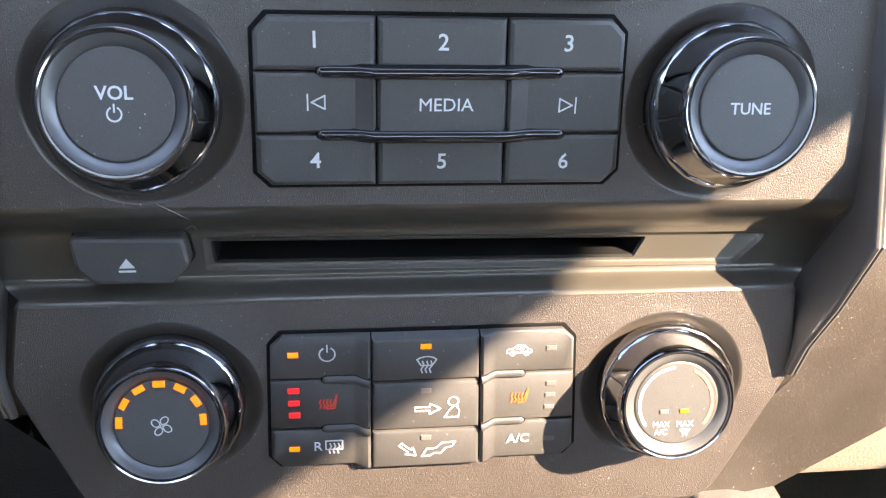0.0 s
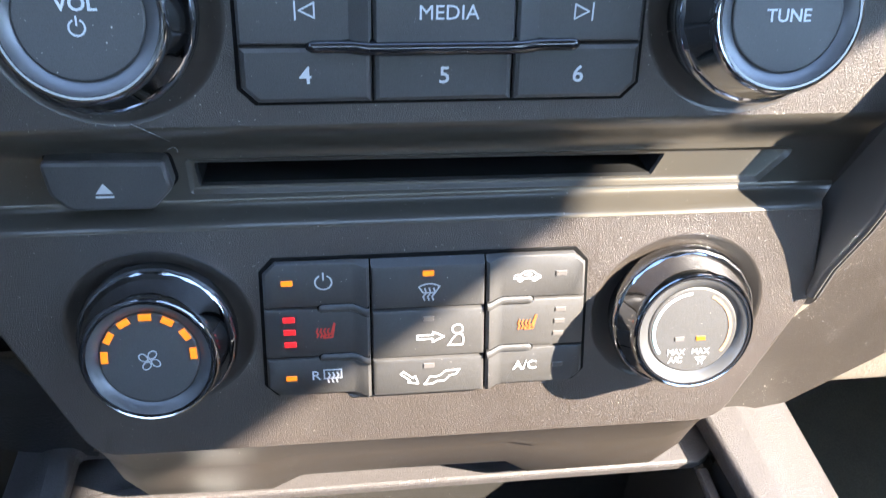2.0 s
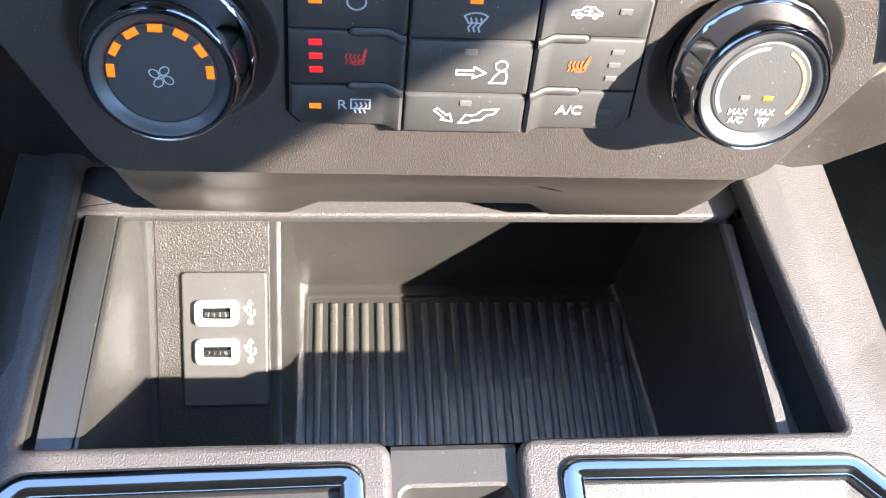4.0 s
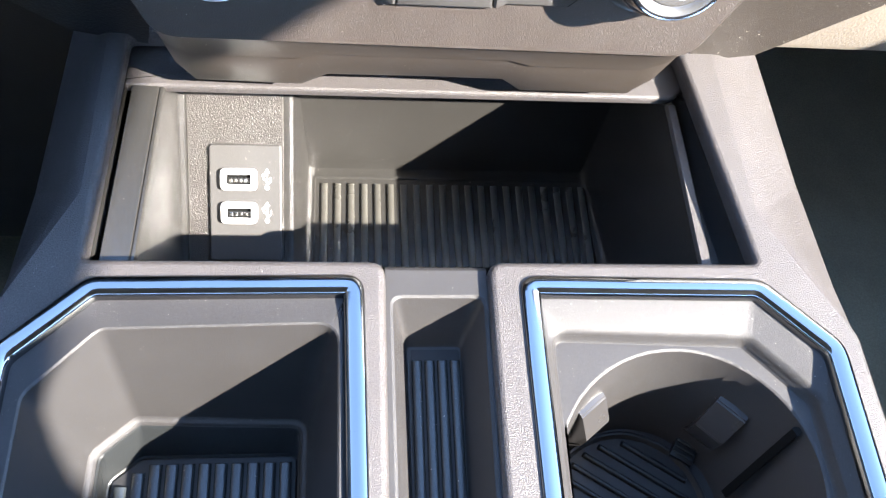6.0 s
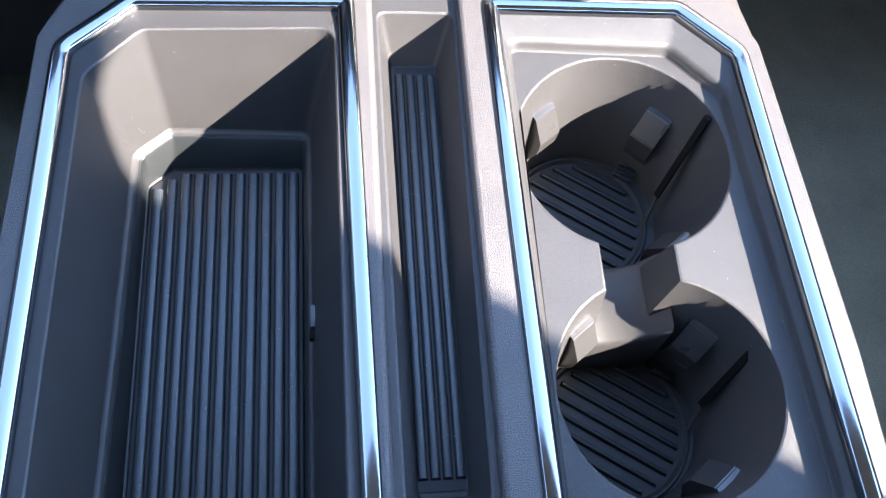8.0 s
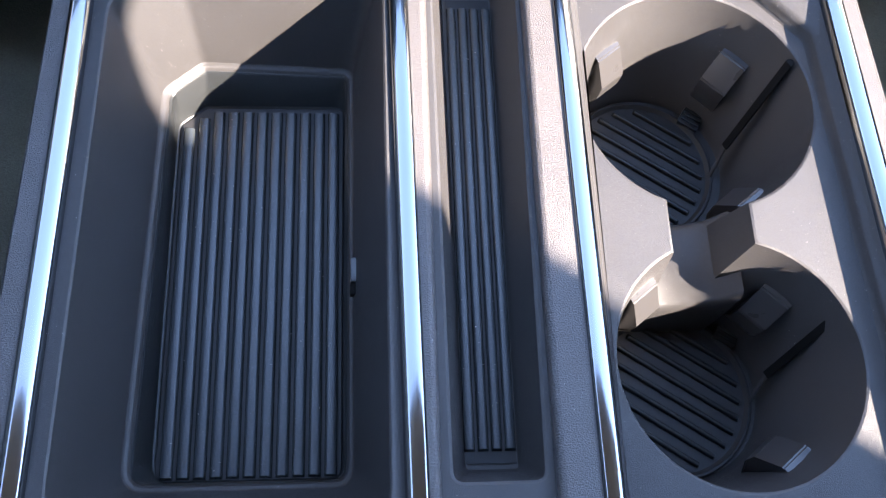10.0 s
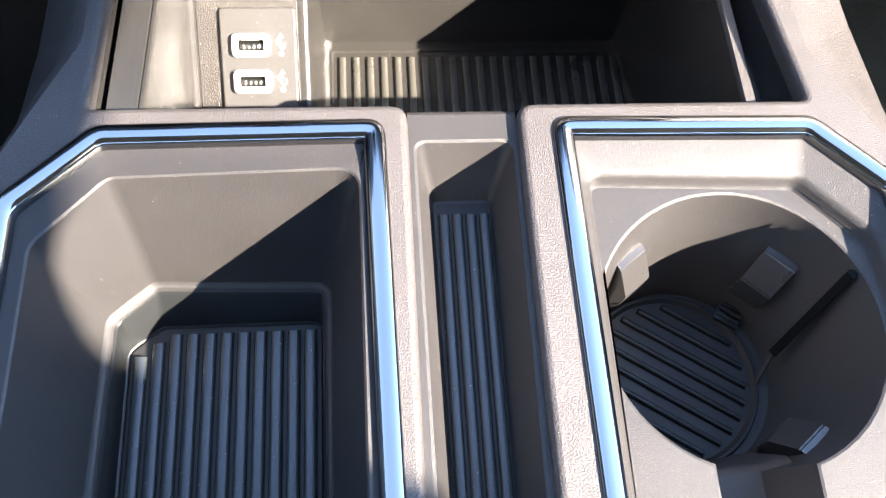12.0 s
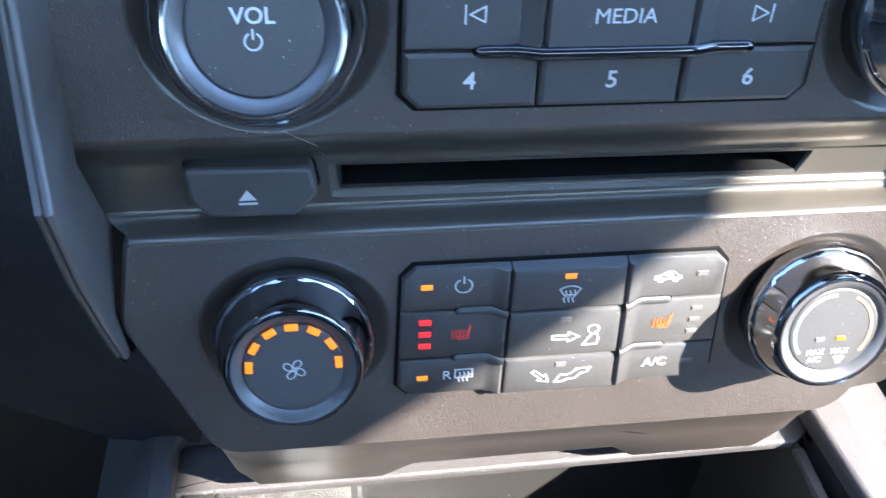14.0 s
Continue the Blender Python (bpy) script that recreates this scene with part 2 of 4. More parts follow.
def writing(text, size, place, matrix_uv, mat, parent, name="legend", bold=0.0):
    """Letters as a thin mesh on a plane; place is its middle."""
    cu = bpy.data.curves.new(name, "FONT")
    cu.body, cu.size, cu.align_x, cu.align_y = text, size, "CENTER", "CENTER"
    cu.extrude, cu.offset = 0.00005, bold
    cu.resolution_u = 3
    tmp = bpy.data.objects.new(name, cu)
    scene.collection.objects.link(tmp)
    me = bpy.data.meshes.new_from_object(tmp.evaluated_get(bpy.context.evaluated_depsgraph_get()))
    bpy.data.objects.remove(tmp)
    bpy.data.curves.remove(cu)
    m = matrix_uv.to_4x4()
    m.translation = place
    me.transform(m)
    me.materials.clear()
    me.materials.append(mat)
    ob = new(name, me)
    attach(ob, parent)
    return ob


def strokes(lines, width, place, mat, parent, name="symbol", filled=()):
    """A printed symbol of lines: place(x, y) gives places in space."""
    bm = bmesh.new()
    for line in lines:
        for (ax, ay), (bx, by) in zip(line, line[1:]):
            d = Vector((bx - ax, by - ay))
            if d.length < 1e-9:
                continue
            d.normalize()
            n = Vector((-d.y, d.x)) * width / 2
            e = d * width * 0.35
            vs = [bm.verts.new(place(px, py)) for px, py in ((ax - e.x + n.x, ay - e.y + n.y), (ax - e.x - n.x, ay - e.y - n.y),
                                                              (bx + e.x - n.x, by + e.y - n.y), (bx + e.x + n.x, by + e.y + n.y))]
            bm.faces.new(vs)
    for shape in filled:
        bm.faces.new([bm.verts.new(place(px, py)) for px, py in shape])
    return part(name, bm, mat, parent, smooth=0)


def arc(cx, cy, r, a0, a1, n=14, squash=1.0):
    return [(cx + r * math.cos(radians(a0 + (a1 - a0) * i / n)), cy + squash * r * math.sin(radians(a0 + (a1 - a0) * i / n))) for i in range(n + 1)]


PANEL_TURN = Matrix((PU, PV, PN)).transposed()

# ================= cabin shell =================
ROOF_X, ROOF_Z, PILLAR_Y = 0.69, 0.572, -0.440


def structure(name, bm, mat, label, category):
    return tagged(finish(name, bm, mat, None, "", 30), label, category, kind="structure")


structure("ground", box((-60, -60, -1.25), (60, 60, -1.2)), ASPHALT, "grey asphalt ground under the parked vehicle", "ground")
structure("floor", box((-0.52, -1.3, -0.42), (0.72, 1.1, -0.40)), CARPET, "dark carpeted cabin floor", "floor")
# unseen headliner; its curved rail over the side window is cut to bound the sunlight
rail = [(0.667, 0.0600), (0.597, -0.0465), (0.574, -0.0965), (0.565, -0.1465), (0.552, -0.2265), (0.539, -0.2815), (0.539, -0.2995), (0.547, -0.3135), (0.562, -0.3295), (0.581, -0.3465), (0.622, -0.3725), (0.687, -0.4025), (0.750, -0.4400), (0.750, -1.3000), (-0.460, -1.3000), (-0.460, 0.0600)]
bm = bmesh.new()
loft(bm, [[Vector((x, y, z)) for x, y in rail] for z in (ROOF_Z, ROOF_Z + 0.03)], cap_first=True, cap_last=True)
structure("ceiling", bm, HEADLINER, "unseen pale grey headliner with its edge cut to bound the sunlight", "ceiling")
structure("wall_east", box((ROOF_X, -1.3, -0.40), (ROOF_X + 0.06, 1.0, 0.32)), TRIM, "dark door trim beside the seats", "wall")
# out of view; stands where it cuts the sun off the console's near end
structure("wall_east_pillar", box((ROOF_X, PILLAR_Y - 0.20, 0.32), (ROOF_X + 0.06, PILLAR_Y, ROOF_Z)), TRIM, "unseen dark pillar placed to block sun from the near console", "wall")
structure("wall_west", box((-0.52, -1.3, -0.40), (-0.46, 1.0, 0.40)), TRIM, "dark door trim beside the driver's seat", "wall")
structure("wall_west_pillar", box((-0.52, PILLAR_Y - 0.20, 0.40), (-0.46, PILLAR_Y, ROOF_Z)), TRIM, "dark trim on the driver's side pillar", "wall")
# added out of view; its height limits the sky light from behind
structure("wall_south", box((-0.52, -1.36, -0.40), (ROOF_X + 0.06, -1.30, 0.43)), SEATCLOTH, "unseen dark rear wall, its height set to limit fill light", "wall")
structure("wall_north", box((-0.46, 0.75, -0.40), (ROOF_X, 0.82, 0.20)), TRIM, "dark bulkhead under the windscreen", "wall")

# ================= dash panel =================
dash = thing("dashboard", (0, 0.40, 0.0), "charcoal grained plastic dashboard with angled side trim", "dashboard")
radio = thing("radio_panel", (0, 0.225, 0.13), "black radio panel with two knobs, preset buttons and disc slot", "radio")
climate_panel = thing("climate_panel", (0, 0.215, 0.04), "charcoal climate control panel with two chrome ringed knobs", "climate control")

UP_L, UP_R = -0.1165, 0.1205
VOL_AT, TUNE_AT, FAN_AT, TEMP_AT = (-0.0730, 0.1035), (0.0767, 0.1029), (-0.0712, 0.0176), (0.0722, 0.0164)
DISH = {VOL_AT: 0.0268, TUNE_AT: 0.0262, FAN_AT: 0.0252, TEMP_AT: 0.0254}


def circle(c, r, seg=72):
    return [(c[0] + r * math.cos(2 * math.pi * i / seg), c[1] + r * math.sin(2 * math.pi * i / seg)) for i in range(seg)]


# upper face, with dished holes for its two knobs
across = (UP_L, -0.06, 0.0, 0.06, UP_R)
ROLL = 0.0760
bm = bmesh.new()
holed(bm, [(x, 0.150) for x in across] + [(x, ROLL) for x in reversed(across)], [circle(c, DISH[c]) for c in (VOL_AT, TUNE_AT)], lambda x, s: panel(x, s, 0.0))
part("upper_face", bm, PLASTIC, radio)

# smooth hollow band with the disc slot, rolled in under the upper face and out again over the lower one
BAND = -0.0082
pocket = rounded([(-0.0602, 0.0540), (0.0925, 0.0526), (0.1022, 0.0630), (-0.0606, 0.0640)], [0.0012, 0.003, 0.002, 0.0012], 4)
slot = rounded([(-0.0580, 0.0557), (0.0618, 0.0549), (0.0650, 0.0614), (-0.0588, 0.0624)], 0.0006, 3)
bm = bmesh.new()
roll = [(ROLL, 0.0), (0.0752, -0.0001), (0.0742, -0.0006), (0.0728, -0.0016), (0.0710, -0.0033), (0.0692, -0.0052), (0.0676, -0.0066), (0.0662, -0.0076), (0.0650, -0.0081), (0.0644, BAND)]
loft(bm, [[panel(x, s, o) for x in across] for s, o in roll], closed=False)
low_x = (-0.1140, -0.06, 0.0, 0.06, 0.1145)
holed(bm, [(x, 0.0644) for x in across] + [(x, 0.0524) for x in reversed(low_x)], [pocket], lambda x, s: panel(x, s, BAND))
cove = [(0.0524, BAND, 0.0), (0.0516, -0.0080, 0.0), (0.0509, -0.0073, 0.1), (0.0504, -0.0061, 0.3), (0.0500, -0.0046, 0.5), (0.0496, -0.0028, 0.8), (0.0491, -0.0010, 1.0), (0.0484, 0.0000, 1.0), (0.0479, 0.0002, 1.0)]
end_x = (-0.1078, -0.06, 0.0, 0.06, 0.1084)
loft(bm, [[panel(p + (q - p) * f, s, o) for p, q in zip(low_x, end_x)] for s, o, f in cove], closed=False)
loft(bm, [[panel(x, s, BAND) for x, s in pocket], [panel(x, s, BAND - 0.0003) for x, s in shifted(pocket, -0.0003)], [panel(x, s, BAND - 0.0012) for x, s in shifted(pocket, -0.0008)], [panel(x, s, BAND - 0.0014) for x, s in shifted(pocket, -0.0012)]])
holed(bm, shifted(pocket, -0.0012), [slot], lambda x, s: panel(x, s, BAND - 0.0014))
bmesh.ops.remove_doubles(bm, verts=bm.verts, dist=0.00002)
part("slot_band", bm, BANDTRIM, radio, "satin smooth band round the disc slot", smooth=40)
bm = bmesh.new()
loft(bm, [[panel(x, s, BAND - 0.0014) for x, s in slot], [panel(x, s, BAND - 0.0022) for x, s in shifted(slot, -0.0006)], [panel(x, s, BAND - 0.004) for x, s in shifted(slot, -0.0008)], [panel(x, s, BAND - 0.03) for x, s in shifted(slot, -0.0015)]], cap_last=True)
part("disc_slot", bm, SLOTLIP, radio, "dark narrow disc slot", smooth=30)

# eject button, bevelled on its inner end
ej = rounded([(-0.0886, 0.0532), (-0.0686, 0.0530), (-0.0632, 0.0588), (-0.0645, 0.0662), (-0.0938, 0.0668), (-0.0928, 0.0577)], [0.004, 0.0022, 0.0022, 0.0018, 0.0018, 0.004], 3)
part("button_well", slab(shifted(ej, 0.0007), panel, BAND - 0.001, BAND + 0.0006, 0.0002), GAP, radio)
eject = part("eject_button", slab(ej, panel, BAND - 0.001, BAND + 0.0062, 0.0011), BUTTON, radio, "matt black eject button")
strokes([[(-0.0816, 0.0572), (-0.0776, 0.0572)]], 0.0006, lambda x, s: panel(x, s, BAND + 0.0063), PRINT, eject, filled=[[(-0.0817, 0.0581), (-0.0775, 0.0581), (-0.0796, 0.0609)]])

# lower face with chamfered lower corners, and the chin below it
low = rounded([(-0.1085, 0.0482), (-0.1135, 0.0230), (-0.0950, -0.0262), (0.0925, -0.0270), (0.1125, 0.0200), (0.1085, 0.0482)], [0.002, 0.010, 0.012, 0.012, 0.010, 0.002], 5)
bm = bmesh.new()
rings = [[panel(x, s, -0.034) for x, s in shifted(low, 0.0010)], [panel(x, s, -0.0020) for x, s in shifted(low, 0.0010)], [panel(x, s, -0.0006) for x, s in shifted(low, 0.0006)],
         [panel(x, s, 0.0) for x, s in shifted(low, -0.0002)]]
loft(bm, rings)
holed(bm, shifted(low, -0.0002), [circle(c, DISH[c]) for c in (FAN_AT, TEMP_AT)], lambda x, s: panel(x, s, 0.0))
bmesh.ops.remove_doubles(bm, verts=bm.verts, dist=0.00002)
part("lower_face", bm, PLASTIC, climate_panel)
bm = bmesh.new()
chin_x = [-0.0965, -0.0930, -0.0870, -0.0480, -0.0380, 0.0, 0.0290, 0.0370, 0.0800, 0.0880, 0.0935]
chin_z = [0.024, 0.008, -0.0008, -0.0008, 0.0060, 0.0065, 0.0060, -0.0008, -0.0008, 0.008, 0.024]
rows = []
for y, f in ((0.2060, 0.0), (0.2078, 0.10), (0.2096, 0.40), (0.2103, 0.405), (0.2105, 0.45), (0.2129, 0.90), (0.2140, 0.97), (0.2160, 1.0), (0.2320, 1.0)):
    rows.append([Vector((x, y + 0.010 * max(0.0, abs(x) / 0.1 - 0.8), 0.0350 + (z - 0.0350) * f)) for x, z in zip(chin_x, chin_z)])
loft(bm, rows, closed=False)
part("chin", bm, CHINTRIM, climate_panel, smooth=30)

# raised side wings
LEFT_FOLD = [(0.1140, 0.150, 0.0), (0.1150, 0.1200, 0.0), (0.1161, 0.0957, 0.0), (0.1173, 0.0705, -0.0004), (0.1149, 0.0490, -0.0078), (0.1168, 0.0267, -0.0010), (0.1150, 0.0150, 0.0002)]
LEFT_RIDGE = [(0.1175, 0.150, 0.0030), (0.1185, 0.1200, 0.0045), (0.1196, 0.0880, 0.0090), (0.1165, 0.0725, 0.0225), (0.1168, 0.0494, 0.0145), (0.1168, 0.0313, 0.0060), (0.1148, 0.0150, 0.0012)]
for side in (1, -1):
    mid = 0.002
    def wing(x, s, o, side=side, mid=mid):
        return panel(mid + side * x, s, o)
    bm = bmesh.new()
    # the fold beside the panel, and the ridge that stands out of it
    a = [(0.1130, 0.150, 0.0), (0.1130, 0.1289, 0.0), (0.1151, 0.1066, 0.0), (0.1190, 0.0733, -0.0004), (0.1103, 0.0471, -0.0078), (0.1097, 0.0263, -0.0010), (0.1086, 0.0200, 0.0002)]
    b = [(0.1150, 0.150, 0.0015), (0.1142, 0.1295, 0.0025), (0.1192, 0.0915, 0.0040), (0.1143, 0.0692, 0.0185), (0.1123, 0.0462, 0.0100), (0.1092, 0.0310, 0.0045), (0.1082, 0.0200, 0.0016)]
    if side < 0:
        a = LEFT_FOLD
        b = LEFT_RIDGE
    bead = [[(x + du, s, o + do) for x, s, o in b] for du, do in ((0.0006, 0.0010), (0.0014, 0.0013), (0.0020, 0.0010), (0.0024, 0.0004), (0.0030, 0.0008), (0.0038, 0.0006))]
    c = bead[-1]
    loft(bm, [[wing(*p) for p in r] for r in (a, b, *bead)], closed=False)
    part("wing_trim", bm, WINGTRIM, dash, smooth=40)
    bm = bmesh.new()
    ridge = [wing(*p) for p in c] + [Vector((mid + side * 0.104, 0.234, 0.020)), Vector((mid + side * 0.110, 0.236, -0.006))]
    middle = [Vector((mid + side * x, y, z)) for x, y, z in ((0.150, 0.222, 0.210), (0.155, 0.222, 0.180), (0.160, 0.222, 0.150), (0.164, 0.224, 0.120), (0.160, 0.229, 0.075), (0.156, 0.231, 0.060), (0.152, 0.233, 0.045), (0.146, 0.235, 0.020), (0.137, 0.236, 0.000))]
    far = [Vector((mid + side * 0.26, y, z)) for y, z in ((0.235, 0.210), (0.2355, 0.190), (0.236, 0.170), (0.237, 0.150), (0.238, 0.135), (0.238, 0.127), (0.238, 0.120), (0.239, 0.108), (0.240, 0.095))]
    loft(bm, [ridge, middle, far], closed=False)
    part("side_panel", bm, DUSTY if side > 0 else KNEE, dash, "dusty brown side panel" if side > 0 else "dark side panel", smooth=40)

# dash body behind, up to the windscreen
part("dash_body", box((-0.46, 0.285, 0.0), (0.69, 0.75, 0.200), 0.012), PLASTIC, dash)
part("screen_bezel", slab(rounded([(-0.014, 0.1295), (0.046, 0.1295), (0.046, 0.16), (-0.014, 0.16)], 0.001, 2), panel, -0.001, 0.004), GLOSS, dash, "gloss black lower edge of a screen")


# ---- preset buttons ----
def printed(x, s, off):
    return lambda u, v: panel(x + u, s + v, off)


def legend(text, size, x, s, off, parent, mat=PRINT, bold=0.0):
    return writing(text, size, panel(x, s, off), PANEL_TURN, mat, parent, bold=bold)


g = 0.00022


def ramped(f):
    return max(0.0, min(1.0, f))


def eased(f):
    f = ramped(f)
    return f * f * (3 - 2 * f)


def radio_at(x, s, o):
    """The preset block widens a little downwards."""
    return panel(x + (x + 0.018) * 0.62 * (0.104 - s), s, o)


def climate_at(x, s, o):
    """The climate block widens downwards; its middle column stands proud of a fold on either side."""
    f = eased((x + 0.0208) / 0.0048) * eased((0.0212 - x) / 0.0046) if o > 0.0005 else 0.0
    return panel(x + (x + 0.018) * 1.15 * (0.015 - s), s - 0.0010 * f, o + 0.0014 * f)


def cornered(x0, x1, s0, s1, r, c, ch):
    """A button's outline, with the corner of its block cut off."""
    pts = [(x0 + g, s0 + g), (x1 - g, s0 + g), (x1 - g, s1 - g), (x0 + g, s1 - g)]
    if r == 0 and c == 0:
        pts = pts[:3] + [(x0 + g + ch, s1 - g), (x0 + g, s1 - g - ch)]
    if r == 0 and c == 2:
        pts = pts[:2] + [(x1 - g, s1 - g - ch), (x1 - g - ch, s1 - g)] + pts[3:]
    if r == 2 and c == 0:
        pts = [(x0 + g + ch, s0 + g)] + pts[1:] + [(x0 + g, s0 + g + ch)]
    if r == 2 and c == 2:
        pts = [pts[0], (x1 - g - ch, s0 + g), (x1 - g, s0 + g + ch)] + pts[2:]
    return pts


def sliced(loop, place, cuts, top, edge):
    """A button cut into strips across, so that it can follow a fold."""
    lo, hi = min(p[0] for p in loop), max(p[0] for p in loop)
    xs = sorted({lo, lo + edge, hi - edge, hi, *[x for x, _ in loop], *[x for x in cuts if lo + edge < x < hi - edge]})
    def span(x):
        ys = []
        for (ax, ay), (bx, by) in zip(loop, loop[1:] + loop[:1]):
            if abs(ax - bx) > 1e-9 and min(ax, bx) <= x <= max(ax, bx):
                ys.append(ay + (by - ay) * (x - ax) / (bx - ax))
        return min(ys), max(ys)
    rings = []
    for x in xs:
        a, b = span(min(max(x, lo + 1e-6), hi - 1e-6))
        end = x < lo + 1e-6 or x > hi - 1e-6
        h, e = (top - edge, 0.0) if end else (top, edge)
        rings.append([place(x, a, 0.0), place(x, a, top - edge), place(x, a + 0.35 * e, h - 0.3 * e), place(x, a + e, h), place(x, b - e, h), place(x, b - 0.35 * e, h - 0.3 * e), place(x, b, top - edge), place(x, b, 0.0)])
    bm = bmesh.new()
    loft(bm, rings, closed=False, cap_first=True, cap_last=True)
    bmesh.ops.remove_doubles(bm, verts=bm.verts, dist=0.00001)
    return bm


def pill(x0, x1, s, half, o, place, round_left=True, round_right=True, seg=26):
    """A rounded bar that follows the face below it."""
    bm = bmesh.new()
    rings = []
    for k in range(seg + 1):
        u = 0.5 - 0.5 * math.cos(math.pi * k / seg)
        x = x0 + (x1 - x0) * u
        hh = half
        if round_left and x - x0 < half:
            hh = math.sqrt(max(1e-9, half ** 2 - (half - (x - x0)) ** 2))
        if round_right and x1 - x < half:
            hh = math.sqrt(max(1e-9, half ** 2 - (half - (x1 - x)) ** 2))
        low = o - 0.0009 * (1 - 0.6 * hh / half)
        rings.append([place(x, s - hh, o - 0.0016), place(x, s - hh, low - 0.0004), place(x, s - 0.75 * hh, low), place(x, s, low + 0.0002), place(x, s + 0.75 * hh, low), place(x, s + hh, low - 0.0004), place(x, s + hh, o - 0.0016)])
    loft(bm, rings, closed=False, cap_first=True, cap_last=True)
    return bm


cols = [(-0.0441, -0.0139), (-0.0139, 0.0187), (0.0187, 0.0491)]
rows_s = [(0.1250, 0.1115), (0.1115, 0.0959), (0.0959, 0.0819)]
names = [["1", "2", "3"], ["prev", "MEDIA", "next"], ["4", "5", "6"]]
spots = [[(-0.0289, 0.1191), (0.0024, 0.1187), (0.0337, 0.1187)], [(-0.0288, 0.1040), (0.0032, 0.1036), (0.0346, 0.1033)], [(-0.0293, 0.0888), (0.0028, 0.0884), (0.0348, 0.0882)]]
backing = rounded([(-0.0449, 0.0852), (-0.0410, 0.0811), (0.0460, 0.0811), (0.0499, 0.0852), (0.0499, 0.1216), (0.0460, 0.1258), (-0.0410, 0.1258), (-0.0449, 0.1216)], 0.0008, 3)
part("button_recess", slab(backing, radio_at, -0.001, 0.0004, 0.0002), GAP, radio)


def media_at(x, s, o):
    """The middle row rises over two folds to its centre button."""
    f = ramped((x + 0.0192) / 0.0044) * ramped((0.0242 - x) / 0.0044) if o > 0.0005 else 0.0
    return radio_at(x, s, o + 0.0017 * f)


for r in range(3):
    for c in range(3):
        s1, s0 = rows_s[r]
        loop = cornered(*cols[c], s0, s1, r, c, 0.0037)
        folds = [-0.0192, -0.0148] if c == 0 else [0.0198, 0.0242]
        if r == 1:
            btn = part("preset_button", sliced(loop, media_at, folds if c != 1 else [], 0.0022, 0.0007), BUTTON, radio, smooth=12)
            top = 0.0040 if c == 1 else 0.0023
        else:
            top = 0.0023
            btn = part("preset_button", slab(loop, radio_at, 0.0, 0.0022, 0.0013), BUTTON, radio)
        cx, cs = spots[r][c]
        word = names[r][c]
        if word in ("prev", "next"):
            k = 1 if word == "prev" else -1
            strokes([[(-0.0021 * k, -0.0020), (-0.0021 * k, 0.0020)], [(0.0021 * k, -0.0017), (0.0021 * k, 0.0017), (-0.0012 * k, 0.0), (0.0021 * k, -0.0017)]], 0.0004, printed(cx, cs, top + 0.0001), PRINT, btn)
        else:
            legend(word, 0.0057 if len(word) == 1 else 0.0047, cx, cs, top, btn, bold=0.00006 if len(word) == 1 else 0.0)
for s, x0, x1 in ((0.1116, -0.0286, 0.0330), (0.0957, -0.0286, 0.0340)):
    trench = part("bar_recess", pill(x0 - 0.0005, x1 + 0.0005, s, 0.0019, 0.0026, media_at), GAP, radio)
    part("gloss_bar", pill(x0, x1, s, 0.0014, 0.0036, media_at), GLOSS, radio, "gloss black bar", smooth=50)

# ---- climate buttons ----
ccols = [(-0.0442, -0.0154), (-0.0154, 0.0162), (0.0162, 0.0446)]
crows = [(0.0383, 0.0241), (0.0241, 0.0074), (0.0074, -0.0060)]
backing = rounded([(-0.0450, -0.0028), (-0.0416, -0.0068), (0.0420, -0.0068), (0.0455, -0.0028), (0.0455, 0.0350), (0.0420, 0.0391), (-0.0415, 0.0391), (-0.0450, 0.0350)], 0.0008, 3)
part("button_recess", slab(backing, climate_at, -0.001, 0.0004, 0.0002), GAP, climate_panel)
climate = {}
for r in range(3):
    for c in range(3):
        s1, s0 = crows[r]
        loop = cornered(*ccols[c], s0, s1, r, c, 0.0034)
        folds = [-0.0208, -0.0196, -0.0184, -0.0172, -0.0160] if c == 0 else [0.0166, 0.0177, 0.0189, 0.0200, 0.0212]
        bm = slab(loop, climate_at, 0.0, 0.0021, 0.0012) if c == 1 else sliced(loop, climate_at, folds, 0.0021, 0.0008)
        climate[r, c] = part("climate_button", bm, BUTTON, climate_panel, smooth=30)
for c, s in ((0, 0.0239), (0, 0.0074), (2, 0.0238), (2, 0.0074)):
    x0, x1 = (-0.0294, -0.0158) if c == 0 else (0.0166, 0.0296)
    part("bar_recess", pill(x0 - 0.0005 * (c == 0), x1 + 0.0005 * (c == 2), s, 0.0017, 0.0026, climate_at, c == 0, c == 2), GAP, climate_panel)
    part("gloss_bar", pill(x0, x1, s, 0.0012, 0.0031, climate_at, c == 0, c == 2), BUTTON, climate_panel, "short raised black bar", smooth=50)
CT = 0.0022
CM = 0.0036


def lamp(x, s, mat, parent, w=0.0030, h=0.0016, off=CT, turn=0.0):
    ca, sa = math.cos(turn), math.sin(turn)
    loop = [(x + u * ca - v * sa, s + u * sa + v * ca) for u, v in ((-w / 2, -h / 2), (w / 2, -h / 2), (w / 2, h / 2), (-w / 2, h / 2))]
    return part("lamp", slab(loop, panel, off - 0.001, off + 0.0002, 0.00015), mat, parent, "lit amber lamp" if mat is AMBER else "lit red lamp" if mat is REDLED else "unlit grey lamp")


lamp(-0.0372, 0.0323, AMBER, climate[0, 0])
lamp(-0.0001, 0.0346, AMBER, climate[0, 1], off=CM)
